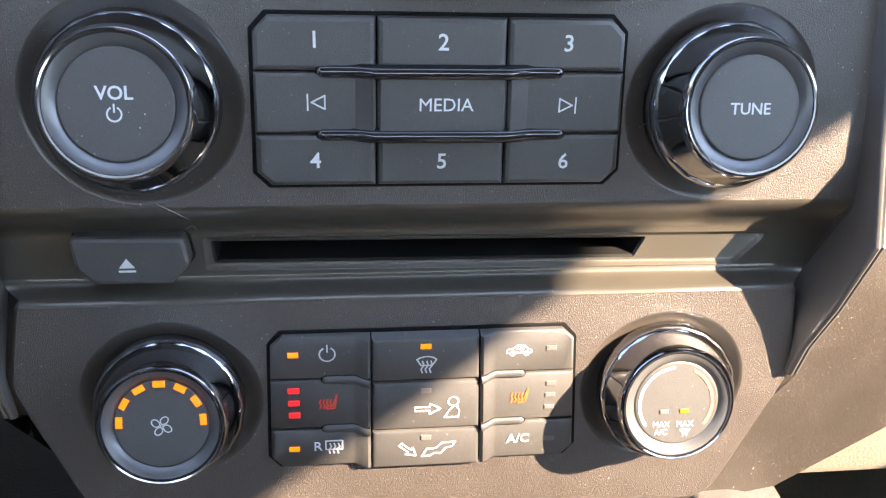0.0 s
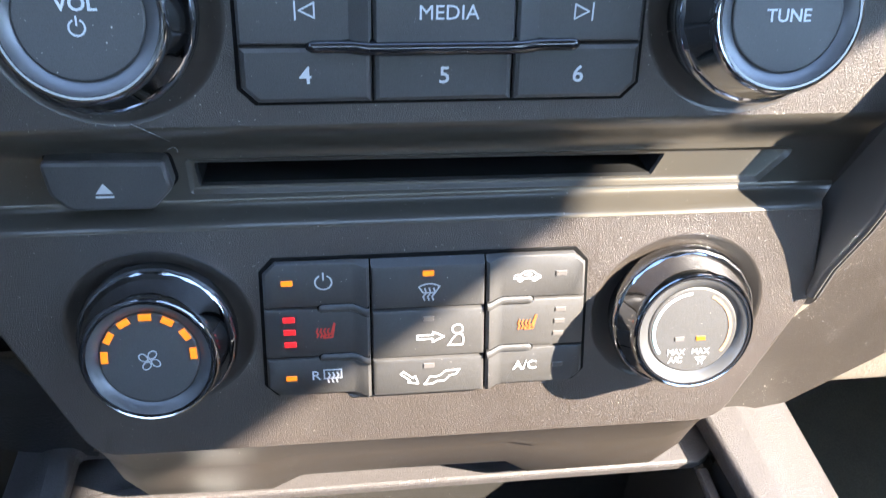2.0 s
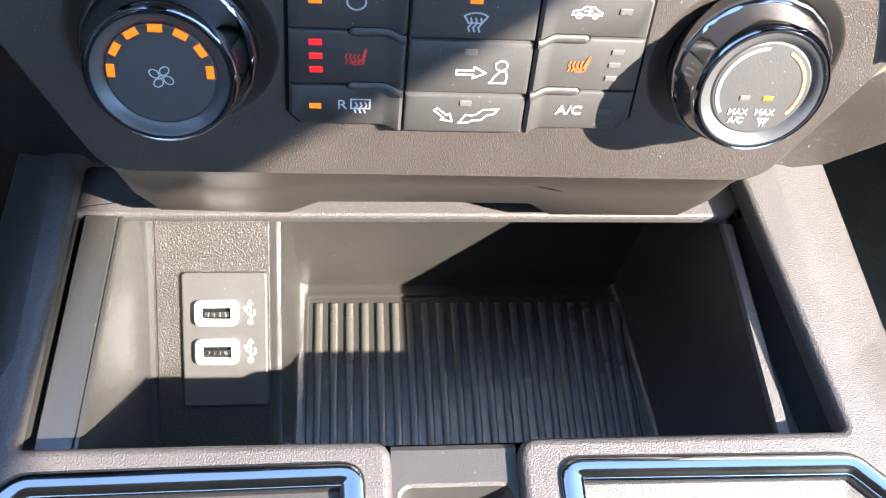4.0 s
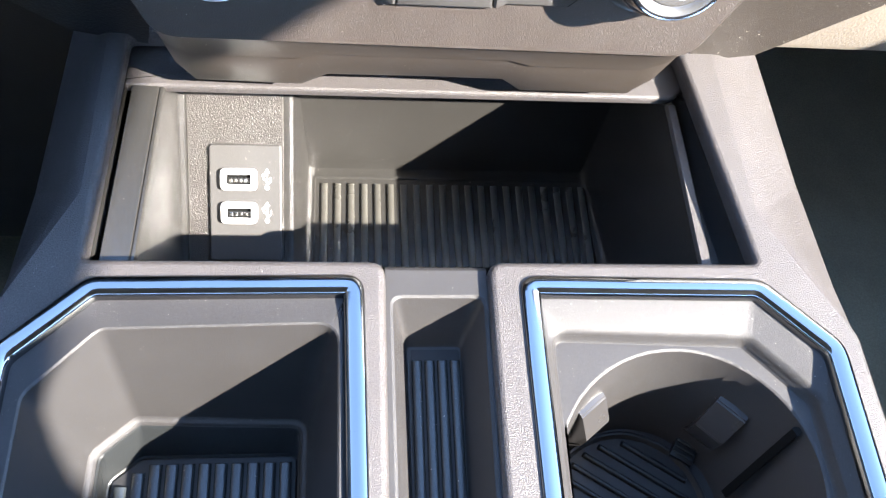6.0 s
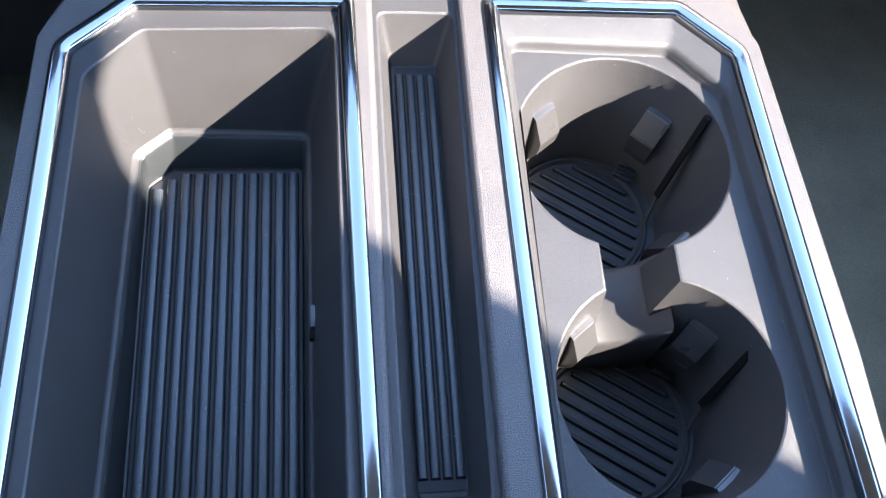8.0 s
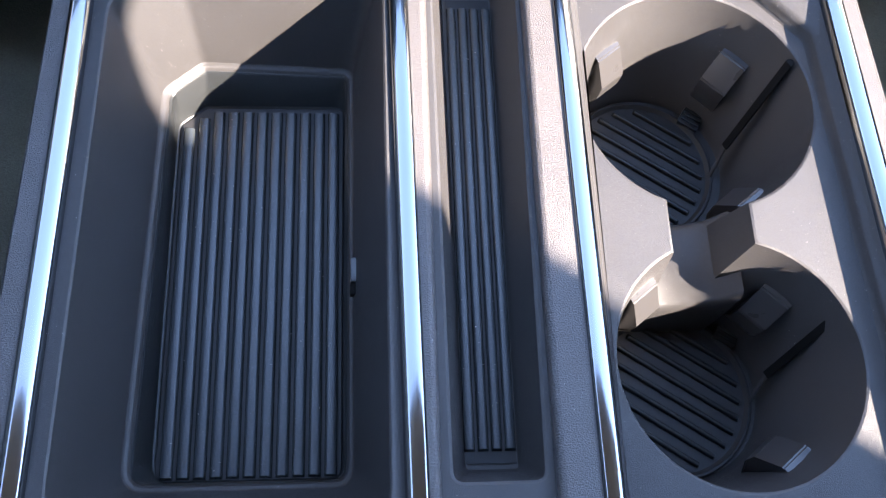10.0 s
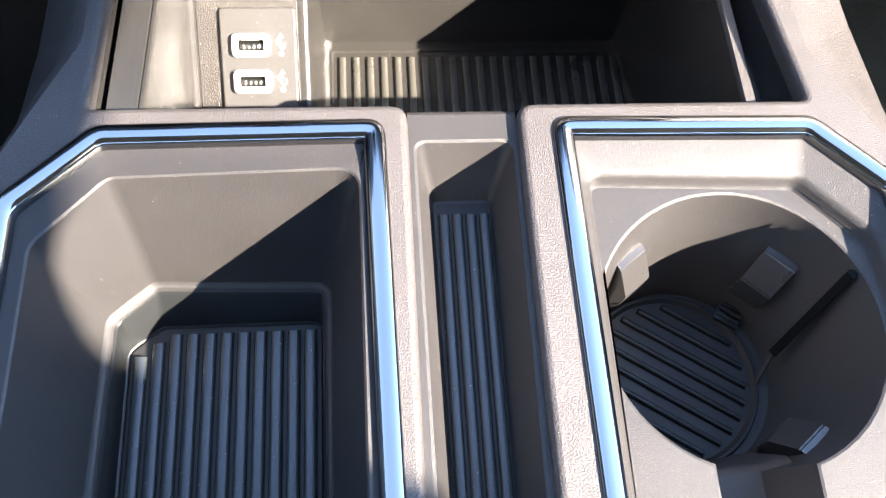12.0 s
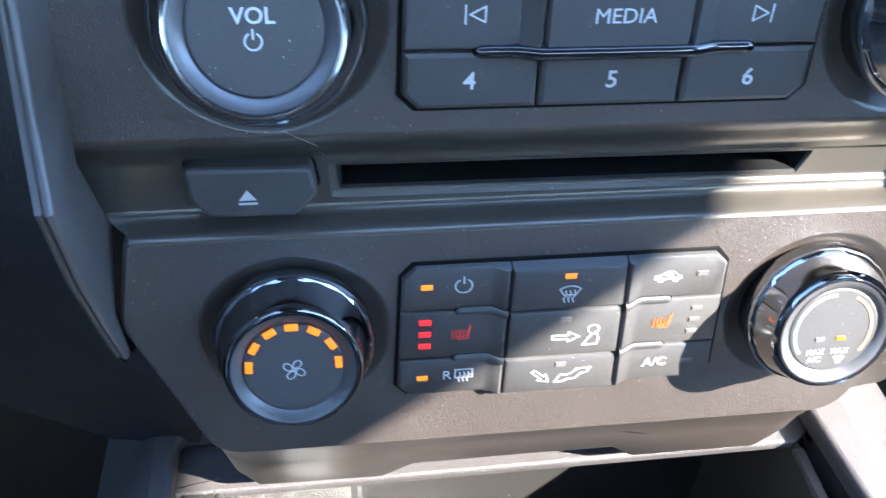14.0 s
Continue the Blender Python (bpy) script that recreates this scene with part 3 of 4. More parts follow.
for s in (0.0206, 0.0165, 0.0124):
    lamp(-0.0374, s, REDLED, climate[1, 0], 0.0032, 0.0017)
lamp(-0.0378, 0.0006, AMBER, climate[2, 0])
lamp(0.0002, 0.0200, UNLIT, climate[1, 1], off=CM)
lamp(0.0006, 0.0038, UNLIT, climate[2, 1], off=CM)
lamp(0.0364, 0.0320, UNLIT, climate[0, 2])
for s in (0.0201, 0.0161, 0.0119):
    lamp(0.0373, s, UNLIT, climate[1, 2], 0.0030, 0.0014)
lamp(0.0382, 0.0006, UNLIT, climate[2, 2])

W = 0.00045
PP, PM = CT + 0.0001, CM + 0.0001
strokes([arc(0, 0, 0.0022, 60, -240), [(0, 0.0008), (0, 0.0029)]], W, printed(-0.0277, 0.0323, PP), PRINT, climate[0, 0])
strokes([arc(0, -0.0022, 0.0045, 52, 128, 8) + [(-0.0016, -0.0006), (0.0016, -0.0006)] + [arc(0, -0.0022, 0.0045, 52, 128, 8)[0]]]
        + [[(u, 0.0008), (u + 0.0004, -0.0006), (u - 0.0004, -0.0018), (u, -0.0030)] for u in (-0.0012, 0, 0.0012)], W, printed(0.0002, 0.0291, PM), PRINT, climate[0, 1])


def seat_symbol(x, s, mat, parent):
    strokes([[(0.0023, 0.0026), (0.0013, -0.0010), (-0.0008, -0.0014), (-0.0006, -0.0022), (0.0017, -0.0020), (0.0024, 0.0024)]]
            + [[(u, 0.0010), (u - 0.0004, 0.0), (u + 0.0001, -0.0010), (u - 0.0003, -0.0020)] for u in (-0.0022, -0.0012, -0.0002, 0.0008)], W, printed(x, s, PP), mat, parent)


seat_symbol(-0.0276, 0.0164, REDPRINT, climate[1, 0])
seat_symbol(0.0282, 0.0160, ORANGEPRINT, climate[1, 2])
legend("R", 0.0044, -0.0310, 0.0011, PP, climate[2, 0])
strokes([[(-0.0024, -0.0010), (-0.0024, 0.0020), (0.0024, 0.0020), (0.0024, -0.0010), (-0.0024, -0.0010)]]
        + [[(u, 0.0010), (u + 0.0004, 0.0), (u - 0.0003, -0.0012), (u, -0.0024)] for u in (-0.0012, 0, 0.0012)], W, printed(-0.0263, 0.0011, PP), PRINT, climate[2, 0])
arrow = [(-0.0032, 0.0006), (0.0004, 0.0006), (0.0004, 0.0016), (0.0030, 0.0), (0.0004, -0.0016), (0.0004, -0.0006), (-0.0032, -0.0006), (-0.0032, 0.0006)]
arrow = [(1.2 * a, 1.1 * b) for a, b in arrow]
strokes([arrow], W, printed(0.0010, 0.0138, PM), PRINT, climate[1, 1])
strokes([arc(0.0003, 0.0020, 0.0015, 0, 360), [(-0.0022, -0.0034), (0.0019, -0.0034), (0.0021, -0.0014), (0.0016, 0.0002), (0.0004, 0.0004), (-0.0010, -0.0012), (-0.0016, -0.0026), (-0.0022, -0.0034)]], W, printed(0.0080, 0.0141, PM), PRINT, climate[1, 1])
turned = [(0.62 * a + 0.62 * b, -0.55 * a + 0.62 * b) for a, b in arrow]
strokes([turned], W, printed(-0.0046, -0.0005, PM), PRINT, climate[2, 1])
strokes([[(-0.0046, -0.0024), (-0.0030, 0.0004), (-0.0014, 0.0002), (-0.0002, 0.0006), (0.0014, 0.0022), (0.0054, 0.0025), (0.0044, 0.0008), (0.0026, 0.0004), (0.0012, -0.0014), (-0.0010, -0.0014), (-0.0020, -0.0022), (-0.0046, -0.0024)]],
        W, printed(0.0040, -0.0005, PM), PRINT, climate[2, 1])
car = [(-0.0036, -0.0008), (-0.0034, 0.0003), (-0.0018, 0.0006), (-0.0006, 0.0016), (0.0014, 0.0015), (0.0026, 0.0004), (0.0036, 0.0000), (0.0036, -0.0008), (-0.0036, -0.0008)]
strokes([car, arc(-0.0019, -0.0010, 0.0007, 0, 360, 8), arc(0.0021, -0.0010, 0.0007, 0, 360, 8), [(-0.0008, 0.0004), (0.0012, 0.0004), (0.0004, 0.0010)], [(0.0012, 0.0004), (0.0004, -0.0002)]],
        0.0004, printed(0.0270, 0.0316, PP), PRINT, climate[0, 2])
legend("A/C", 0.0042, 0.0286, 0.0009, PP, climate[2, 2], bold=0.00006)


# ---- knobs ----
KNOB_TILT = radians(12)
KV, KN = PV * math.cos(KNOB_TILT) - PN * math.sin(KNOB_TILT), PN * math.cos(KNOB_TILT) + PV * math.sin(KNOB_TILT)
KNOB_TURN = Matrix((PU, KV, KN)).transposed()


def knob(owner, c, base_r, face_r, height, lean=0.0):
    """A rotary knob that stands in a shallow dish and looks up a little."""
    def at(u, v, o):
        return panel(*c, 0.0) + PU * (u + o * lean) + KV * v + KN * o
    def round_it(u, v, o):
        return panel(c[0] + u, c[1] + v, o)
    d = DISH[c]
    part("knob_surround", lathe([(d, 0.0), (d - 0.0005, -0.0001), (d - 0.0012, -0.0006), (d - 0.0024, -0.0016), (base_r + 0.0006, -0.0024), (base_r - 0.003, -0.0036)], round_it), CHINTRIM, owner, smooth=40)
    body = part("knob", lathe([(base_r - 0.0012, -0.0090), (base_r - 0.0012, 0.0), (base_r - 0.0006, 0.0010), (base_r - 0.0006, 0.0062), (base_r - 0.0012, 0.0078), (base_r - 0.0017, 0.0090), (face_r + 0.0012, height - 0.0024), (face_r + 0.0006, height - 0.0006),
                               (face_r + 0.0001, height), (face_r - 0.0004, height - 0.0001)], at), SMOKED, owner, "gloss black rotary knob with a chrome base ring", smooth=40)
    part("chrome_ring", lathe([(base_r - 0.0008, 0.0012), (base_r + 0.0001, 0.0020), (base_r + 0.0003, 0.0050, 0.003), (base_r - 0.0003, 0.0066, 0.005), (base_r - 0.0014, 0.0079, 0.005), (base_r - 0.0020, 0.0082)], at, seg=144, waves=18), DARKCHROME, body, "dark chrome ring", smooth=40)
    part("edge_ring", lathe([(face_r - 0.0002, height - 0.0004), (face_r - 0.0004, height + 0.0001), (face_r - 0.0009, height + 0.0001), (face_r - 0.0011, height - 0.0004)], at), GLOSS, body, "thin gloss edge ring", smooth=40)
    part("rim", lathe([(face_r - 0.0009, height - 0.0002), (face_r - 0.0014, height - 0.0003), (face_r - 0.0038, height - 0.0018), (face_r - 0.0040, height - 0.0022)], at), SATIN, body, "satin grey bevelled rim", smooth=40)
    part("cap", lathe([(face_r - 0.0038, height - 0.0024), (face_r - 0.0039, height - 0.0016), (face_r - 0.0043, height - 0.0014), (0.004, height - 0.0013)], at, cap=True), BUTTON, body, "matt black face")
    return body, at, height - 0.0012


def face_legend(text, size, u, v, kb, mat=PRINT, bold=0.0):
    body, at, top = kb
    return writing(text, size, at(u, v, top), KNOB_TURN, mat, body, bold=bold)


def face_lamp(u, v, w, h, turn, mat, kb):
    body, at, top = kb
    ca, sa = math.cos(turn), math.sin(turn)
    loop = [(u + a * ca - b * sa, v + a * sa + b * ca) for a, b in ((-w / 2, -h / 2), (w / 2, -h / 2), (w / 2, h / 2), (-w / 2, h / 2))]
    part("lamp", slab(loop, lambda x, y, o: at(x, y, top + o), -0.001, 0.0002, 0.00015), mat, body, "lit amber lamp" if mat is AMBER else "unlit grey lamp")


def on_face(kb, u0=0.0, v0=0.0):
    return lambda u, v: kb[1](u0 + u, v0 + v, kb[2])


vol = knob(radio, VOL_AT, 0.0216, 0.0168, 0.0178)
face_legend("VOL", 0.0043, -0.0003, 0.0025, vol, bold=0.00007)
strokes([arc(0, 0, 0.0016, 60, -240), [(0, 0.0005), (0, 0.0022)]], 0.0004, on_face(vol, -0.0005, -0.0021), PRINT, vol[0])
tune = knob(radio, TUNE_AT, 0.0213, 0.0167, 0.0180)
face_legend("TUNE", 0.0040, 0.0001, -0.0004, tune, bold=0.00004)
fan = knob(climate_panel, FAN_AT, 0.0203, 0.0161, 0.0182)
for k in range(7):
    th = radians(177.5 - 29.1 * k)
    face_lamp(0.0108 * math.cos(th), 0.0004 + 0.0108 * math.sin(th), 0.0031, 0.0017, th + math.pi / 2, AMBER, fan)
blades = []
for k in range(4):
    th = radians(45 + 90 * k)
    pts = [(0.0003, 0.0)] + [(0.0016 + 0.0012 * math.cos(radians(a)), 0.0005 + 0.0009 * math.sin(radians(a))) for a in range(-150, 180, 30)] + [(0.0003, 0.0)]
    blades.append([(px * math.cos(th) - py * math.sin(th), px * math.sin(th) + py * math.cos(th)) for px, py in pts])
strokes(blades, 0.0003, on_face(fan, 0.0, -0.0004), PRINT, fan[0])
temp = knob(climate_panel, TEMP_AT, 0.0206, 0.0163, 0.0158, -0.06)
strokes([arc(-0.0002, 0, 0.0108, 215, 150, 12)], 0.0009, on_face(temp), BLUEPRINT, temp[0], "blue_arc")
strokes([arc(-0.0002, 0, 0.0108, 150, 96, 12)], 0.0008, on_face(temp), PRINT, temp[0], "white_arc")
strokes([arc(-0.0002, 0, 0.0108, 62, -36, 14)], 0.0009, on_face(temp), FADED, temp[0], "orange_arc")
for u, mat in ((-0.0036, UNLIT), (0.0024, AMBER)):
    face_lamp(u, -0.0024, 0.0026, 0.0012, 0.0, mat, temp)
for u in (-0.0043, 0.0027):
    face_legend("MAX", 0.0024, u, -0.0064, temp)
face_legend("A/C", 0.0024, -0.0043, -0.0087, temp, bold=0.00004)
strokes([[(-0.0014, 0.0007), (0.0014, 0.0007), (0.0007, -0.0004), (-0.0007, -0.0004), (-0.0014, 0.0007)], [(-0.0005, 0.0002), (-0.0005, -0.0013)], [(0.0005, 0.0002), (0.0005, -0.0013)]], 0.0003, on_face(temp, 0.0029, -0.0088), PRINT, temp[0])

# ================= console =================
console = thing("centre_console", (0, 0, -0.40), "grey plastic centre console with chrome framed bins and cup holders", "console")
END = -0.32
outline = rounded([(-0.145, 0.300), (-0.1500, 0.180), (-0.1560, 0.112), (-0.1640, -0.03), (-0.170, END), (0.174, END), (0.1655, -0.03), (0.1565, 0.112), (0.1525, 0.180), (0.147, 0.300)], 0.02, 4)
crest = rounded([(-0.121, 0.296), (-0.1225, 0.165), (-0.1490, 0.1105), (-0.1535, -0.03), (-0.155, END + 0.005), (0.160, END + 0.005), (0.1585, -0.03), (0.1505, 0.1105), (0.1235, 0.160), (0.117, 0.296)], 0.012, 4)
LEFT = [(-0.025, 0.133), (-0.1155, 0.132), (-0.143, 0.106), (-0.147, -0.100), (-0.021, -0.100)]
RIGHT = [(0.0305, 0.133), (0.0335, -0.100), (0.153, -0.100), (0.1445, 0.107), (0.119, 0.132)]
left_out = rounded(LEFT, [0.006, 0.010, 0.013, 0.010, 0.008], 5)
right_out = rounded(RIGHT, [0.006, 0.008, 0.010, 0.012, 0.010], 5)
CH0, CH1, CH_END = -0.0170, 0.0190, -0.112
opening = rounded([(-0.1185, 0.1395), (CH0, 0.1395), (CH0, CH_END), (CH1, CH_END), (CH1, 0.1395), (0.119, 0.1395), (0.1055, 0.2360), (-0.1144, 0.2360)],
                  [0.002, 0.0060, 0.003, 0.003, 0.0060, 0.002, 0.003, 0.003], 4)
RIM = 0.0026
bm = bmesh.new()
holed(bm, crest, [shifted(left_out, 0.0005), shifted(right_out, 0.0005), shifted(opening, RIM)], lambda x, y: Vector((x, y, 0)))
def shoulder(f, z):
    """The sloping side between the flat top and the outer edge, steeper on the driver's side."""
    return [Vector((a + (c - a) * f, b + (d - b) * f, z * (2.2 if a < 0 else 1.0))) for (a, b), (c, d) in zip(crest, outline)]


loft(bm, [shoulder(0.0, 0.0), shoulder(0.12, -0.0006), shoulder(0.3, -0.0028), shoulder(0.75, -0.0094), shoulder(0.92, -0.0125), shoulder(1.0, -0.0170), [Vector((x, y, -0.40)) for x, y in shifted(outline, -0.004)]])
loft(bm, [[Vector((x, y, -RIM * (1 - math.cos(a)))) for x, y in shifted(opening, RIM * (1 - math.sin(a)))] for a in (0, 0.4, 0.8, 1.2, math.pi / 2)] + [[Vector((x, y, -0.0075)) for x, y in opening]])
for loop in (left_out, right_out):
    loft(bm, [[Vector((x, y, 0)) for x, y in shifted(loop, 0.0005)], [Vector((x, y, -0.004)) for x, y in shifted(loop, 0.0005)]])
part("console_top", bm, CONSOLE, console, smooth=40)

# channel with the coin slot between the two bins
sl = [(-0.0140, 0.1265), (-0.0125, -0.0765), (0.0155, -0.0765), (0.0170, 0.1265)]
slot_rim = rounded(sl, 0.003, 4)
slot_floor = rounded([(-0.0085, 0.1190), (-0.0065, -0.0715), (0.0125, -0.0715), (0.0125, 0.1190)], 0.0022, 4)
CZ = -0.0042
SF = -0.030
bm = bmesh.new()
holed(bm, [(CH0, 0.1375), (CH0, CH_END), (CH1, CH_END), (CH1, 0.1375)], [shifted(slot_rim, 0.0015)], lambda x, y: Vector((x, y, CZ)))
loft(bm, [[Vector((x, 0.1375, CZ)) for x in (CH0, CH1)], [Vector((x, 0.1389, CZ - 0.0008)) for x in (CH0, CH1)], [Vector((x, 0.1395, CZ - 0.0025)) for x in (CH0, CH1)], [Vector((x, 0.1395, -0.02)) for x in (CH0, CH1)]], closed=False)
loft(bm, [[Vector((x, y, CZ)) for x, y in shifted(slot_rim, 0.0015)], [Vector((x, y, CZ - 0.0005)) for x, y in shifted(slot_rim, 0.0005)], [Vector((x, y, CZ - 0.0018)) for x, y in slot_rim],
          [Vector((x, y, SF + 0.0015)) for x, y in shifted(slot_floor, 0.0006)], [Vector((x, y, SF)) for x, y in shifted(slot_floor, -0.0006)]], cap_last=True)
part("coin_slot", bm, LINER, console, smooth=40)


def rib_mesh(name, width, length, height, mat):
    bm = bmesh.new()
    w, b = width / 2, min(0.0008, width * 0.3)
    prof = []
    for k in range(9):
        c, s = math.cos(math.pi * (1 - k / 8)), math.sin(math.pi * k / 8)
        prof.append((w * math.copysign(abs(c) ** 0.75, c), height * max(0.0, s) ** 0.65))
    loft(bm, [[Vector((x, -length / 2, 0)) for x, z in prof], [Vector((x, -length / 2 + b, z)) for x, z in prof], [Vector((x, length / 2 - b, z)) for x, z in prof], [Vector((x, length / 2, 0)) for x, z in prof]], closed=False)
    bmesh.ops.recalc_face_normals(bm, faces=bm.faces)
    me = bpy.data.meshes.new(name)
    bm.to_mesh(me)
    bm.free()
    me.materials.append(mat)
    me.shade_smooth()
    me.set_sharp_from_angle(angle=radians(40))
    return me


def ribs(me, places, parent, name="rib"):
    for m in places:
        ob = new(name, me)
        ob.matrix_basis = m
        attach(ob, parent)


mat_rib = rib_mesh("rib", 0.0038, 0.178, 0.0018, RUBBER)
slot_mat = thing("slot_mat", (0.002, 0.024, SF), "narrow black ribbed rubber mat in the coin slot", "mat")
part("mat_base", box((-0.0068, -0.069, SF - 0.0005), (0.0112, 0.117, SF + 0.0006)), GROOVEDARK, slot_mat)
ribs(mat_rib, [pose(-0.0046 + 0.0047 * k, 0.024, SF + 0.0005) for k in range(4)], slot_mat)

# ---- chrome frames ----
for loop in (left_out, right_out):
    bm = bmesh.new()
    rings = []
    for d, z in ((0.0006, -0.004), (0.0006, 0.0001), (0.0003, 0.0009), (-0.0004, 0.0014), (-0.0016, 0.0017), (-0.0030, 0.0016), (-0.0044, 0.0013), (-0.0055, 0.0009), (-0.0062, 0.0003), (-0.0066, -0.0006), (-0.0068, -0.0018), (-0.0069, -0.0032)):
        rings.append([Vector((x, y, z)) for x, y in shifted(loop, d)])
    loft(bm, rings)
    part("chrome_frame", bm, CHROME, console, "polished chrome frame round the bin", smooth=60)


def ring_at(points, radius, z, seg=5, d=0.0):
    loop = rounded(points, radius, seg)
    return [Vector((x, y, z)) for x, y in (shifted(loop, d) if d else loop)]


# ---- deep bin ----
chrome_in = [Vector((x, y, -0.0028)) for x, y in shifted(left_out, -0.0064)]
hole = [(-0.0336, 0.1160), (-0.1100, 0.1140), (-0.1305, 0.0925), (-0.1338, -0.086), (-0.0330, -0.086)]
lip = [(-0.0440, 0.0980), (-0.1070, 0.1000), (-0.1222, 0.0868), (-0.1262, -0.074), (-0.0438, -0.074)]
base = [(-0.0474, 0.0900), (-0.1073, 0.0898), (-0.1190, 0.0806), (-0.1195, -0.070), (-0.0476, -0.070)]
rr = [0.007, 0.006, 0.008, 0.010, 0.008]
bm = bmesh.new()
loft(bm, [chrome_in, ring_at(hole, rr, -0.0014, d=0.0018), ring_at(hole, rr, -0.0013, d=0.0010), ring_at(hole, rr, -0.0018, d=0.0003), ring_at(hole, rr, -0.0030, d=-0.0001), ring_at(lip, rr, -0.0505, d=0.0002), ring_at(lip, rr, -0.0520, d=-0.0001), ring_at(lip, rr, -0.0528, d=-0.0008), ring_at(lip, rr, -0.0533, d=-0.0018), ring_at(lip, rr, -0.0542, d=-0.0026),
          ring_at(lip, rr, -0.0560, d=-0.0034)])
part("bin_liner", bm, LINER, console, "scratched charcoal plastic bin liner", smooth=21)
# black rubber tub that the mat lines, set in below the lip
bm = bmesh.new()
loft(bm, [ring_at(lip, rr, -0.0552, d=-0.0022), ring_at(lip, rr, -0.0544, d=-0.0029), ring_at(lip, rr, -0.0552, d=-0.0036), ring_at(base, rr, -0.0695, d=0.0008), ring_at(base, rr, -0.0712), ring_at(base, rr, -0.0720, d=-0.0012)], cap_last=True)
part("tub", bm, TUB, console, "black rubber tub below the lip", smooth=30)
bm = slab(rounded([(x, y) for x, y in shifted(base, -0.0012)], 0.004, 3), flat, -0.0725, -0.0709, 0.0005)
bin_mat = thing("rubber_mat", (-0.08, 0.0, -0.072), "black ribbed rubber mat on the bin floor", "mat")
part("mat_base", bm, GROOVEDARK, bin_mat)
for k in range(11):
    far = 0.0865 if k > 1 else (0.0785, 0.0835)[k]
    ribs(rib_mesh("rib", 0.0049, far + 0.0680, 0.0022, RUBBER), [pose(-0.1139 + 0.0061 * k, (far - 0.0680) / 2, -0.0710)], bin_mat)
catch = part("catch", box((-0.0452, 0.002, -0.0555), (-0.0405, 0.012, -0.0480), 0.0008), RUBBER, console, "small black catch")
part("catch_hole", box((-0.0456, -0.0025, -0.0580), (-0.0415, 0.0020, -0.0490), 0.0006), GAP, catch)

# ---- cup holders ----
CUP_Z, CUP_F = -0.0112, -0.080
chrome_in = [Vector((x, y, -0.0028)) for x, y in shifted(right_out, -0.0064)]
rec = [(0.0415, 0.1145), (0.0425, -0.0865), (0.1435, -0.0865), (0.1340, 0.0895), (0.1125, 0.1120)]
rr2 = [0.005, 0.006, 0.009, 0.008, 0.006]
C1, R1, C2, R2 = (0.0862, 0.0635), 0.0455, (0.0885, -0.0385), 0.0435
NL, NR = 0.0695, 0.0995


def cup_hole(grow):
    """The two round wells with the neck between them, as one loop."""
    pts = []
    r1, r2, nl, nr = R1 + grow, R2 + grow, NL - grow, NR + grow
    a0 = math.atan2(-math.sqrt(r1 ** 2 - (nl - C1[0]) ** 2), nl - C1[0])
    a1 = math.atan2(-math.sqrt(r1 ** 2 - (nr - C1[0]) ** 2), nr - C1[0])
    for k in range(49):
        a = a1 + (a0 + 2 * math.pi - a1) * k / 48
        pts.append((C1[0] + r1 * math.cos(a), C1[1] + r1 * math.sin(a)))
    b0 = math.atan2(math.sqrt(r2 ** 2 - (nl - C2[0]) ** 2), nl - C2[0])
    b1 = math.atan2(math.sqrt(r2 ** 2 - (nr - C2[0]) ** 2), nr - C2[0])
    for k in range(49):
        a = b0 + (b1 + 2 * math.pi - b0) * k / 48
        pts.append((C2[0] + r2 * math.cos(a), C2[1] + r2 * math.sin(a)))
    return pts


bm = bmesh.new()
loft(bm, [chrome_in, ring_at(rec, rr2, -0.0055, d=0.0025), ring_at(rec, rr2, -0.0062, d=0.001), ring_at(rec, rr2, -0.0080), ring_at(rec, rr2, CUP_Z + 0.0010, d=-0.0006), ring_at(rec, rr2, CUP_Z, d=-0.0016)])
holed(bm, shifted(rounded(rec, rr2, 5), -0.0016), [cup_hole(0.0012)], lambda x, y: Vector((x, y, CUP_Z)))
loft(bm, [[Vector((x, y, CUP_Z)) for x, y in cup_hole(0.0012)], [Vector((x, y, CUP_Z - 0.0004)) for x, y in cup_hole(0.0004)], [Vector((x, y, CUP_Z - 0.0014)) for x, y in cup_hole(0.0)],
          [Vector((x, y, CUP_F + 0.003)) for x, y in cup_hole(-0.0075)], [Vector((x, y, CUP_F)) for x, y in cup_hole(-0.0095)]], cap_last=True)
cups = thing("cup_holder_insert", (0.087, 0.012, CUP_F), "charcoal plastic twin cup holder insert with grip tabs", "cup holder")
part("well_body", bm, LINER, cups, smooth=40)


def nub(c, r, angle):
    """A sprung grip tab that leans out of the well's wall."""
    th = radians(angle)
    def at(a, b, z):
        return Vector((c[0] + (r - a) * math.cos(th) - b * math.sin(th), c[1] + (r - a) * math.sin(th) + b * math.cos(th), z))
    w = 0.0063
    bm = bmesh.new()
    prof = [(-0.001, -0.032), (0.0034, -0.033), (0.0104, -0.046), (0.0100, -0.055), (0.0045, -0.069), (-0.001, -0.069)]
    loft(bm, [[at(a, b * k, z) for a, z in prof] for b, k in ((-w, 0.9), (-w, 1.0), (w, 1.0), (w, 0.9))], closed=True, cap_first=True, cap_last=True)
    bmesh.ops.bevel(bm, geom=bm.edges[:], offset=0.0006, segments=2, affect="EDGES")
    part("grip_tab", bm, TAB, cups, "dark grey sprung grip tab")


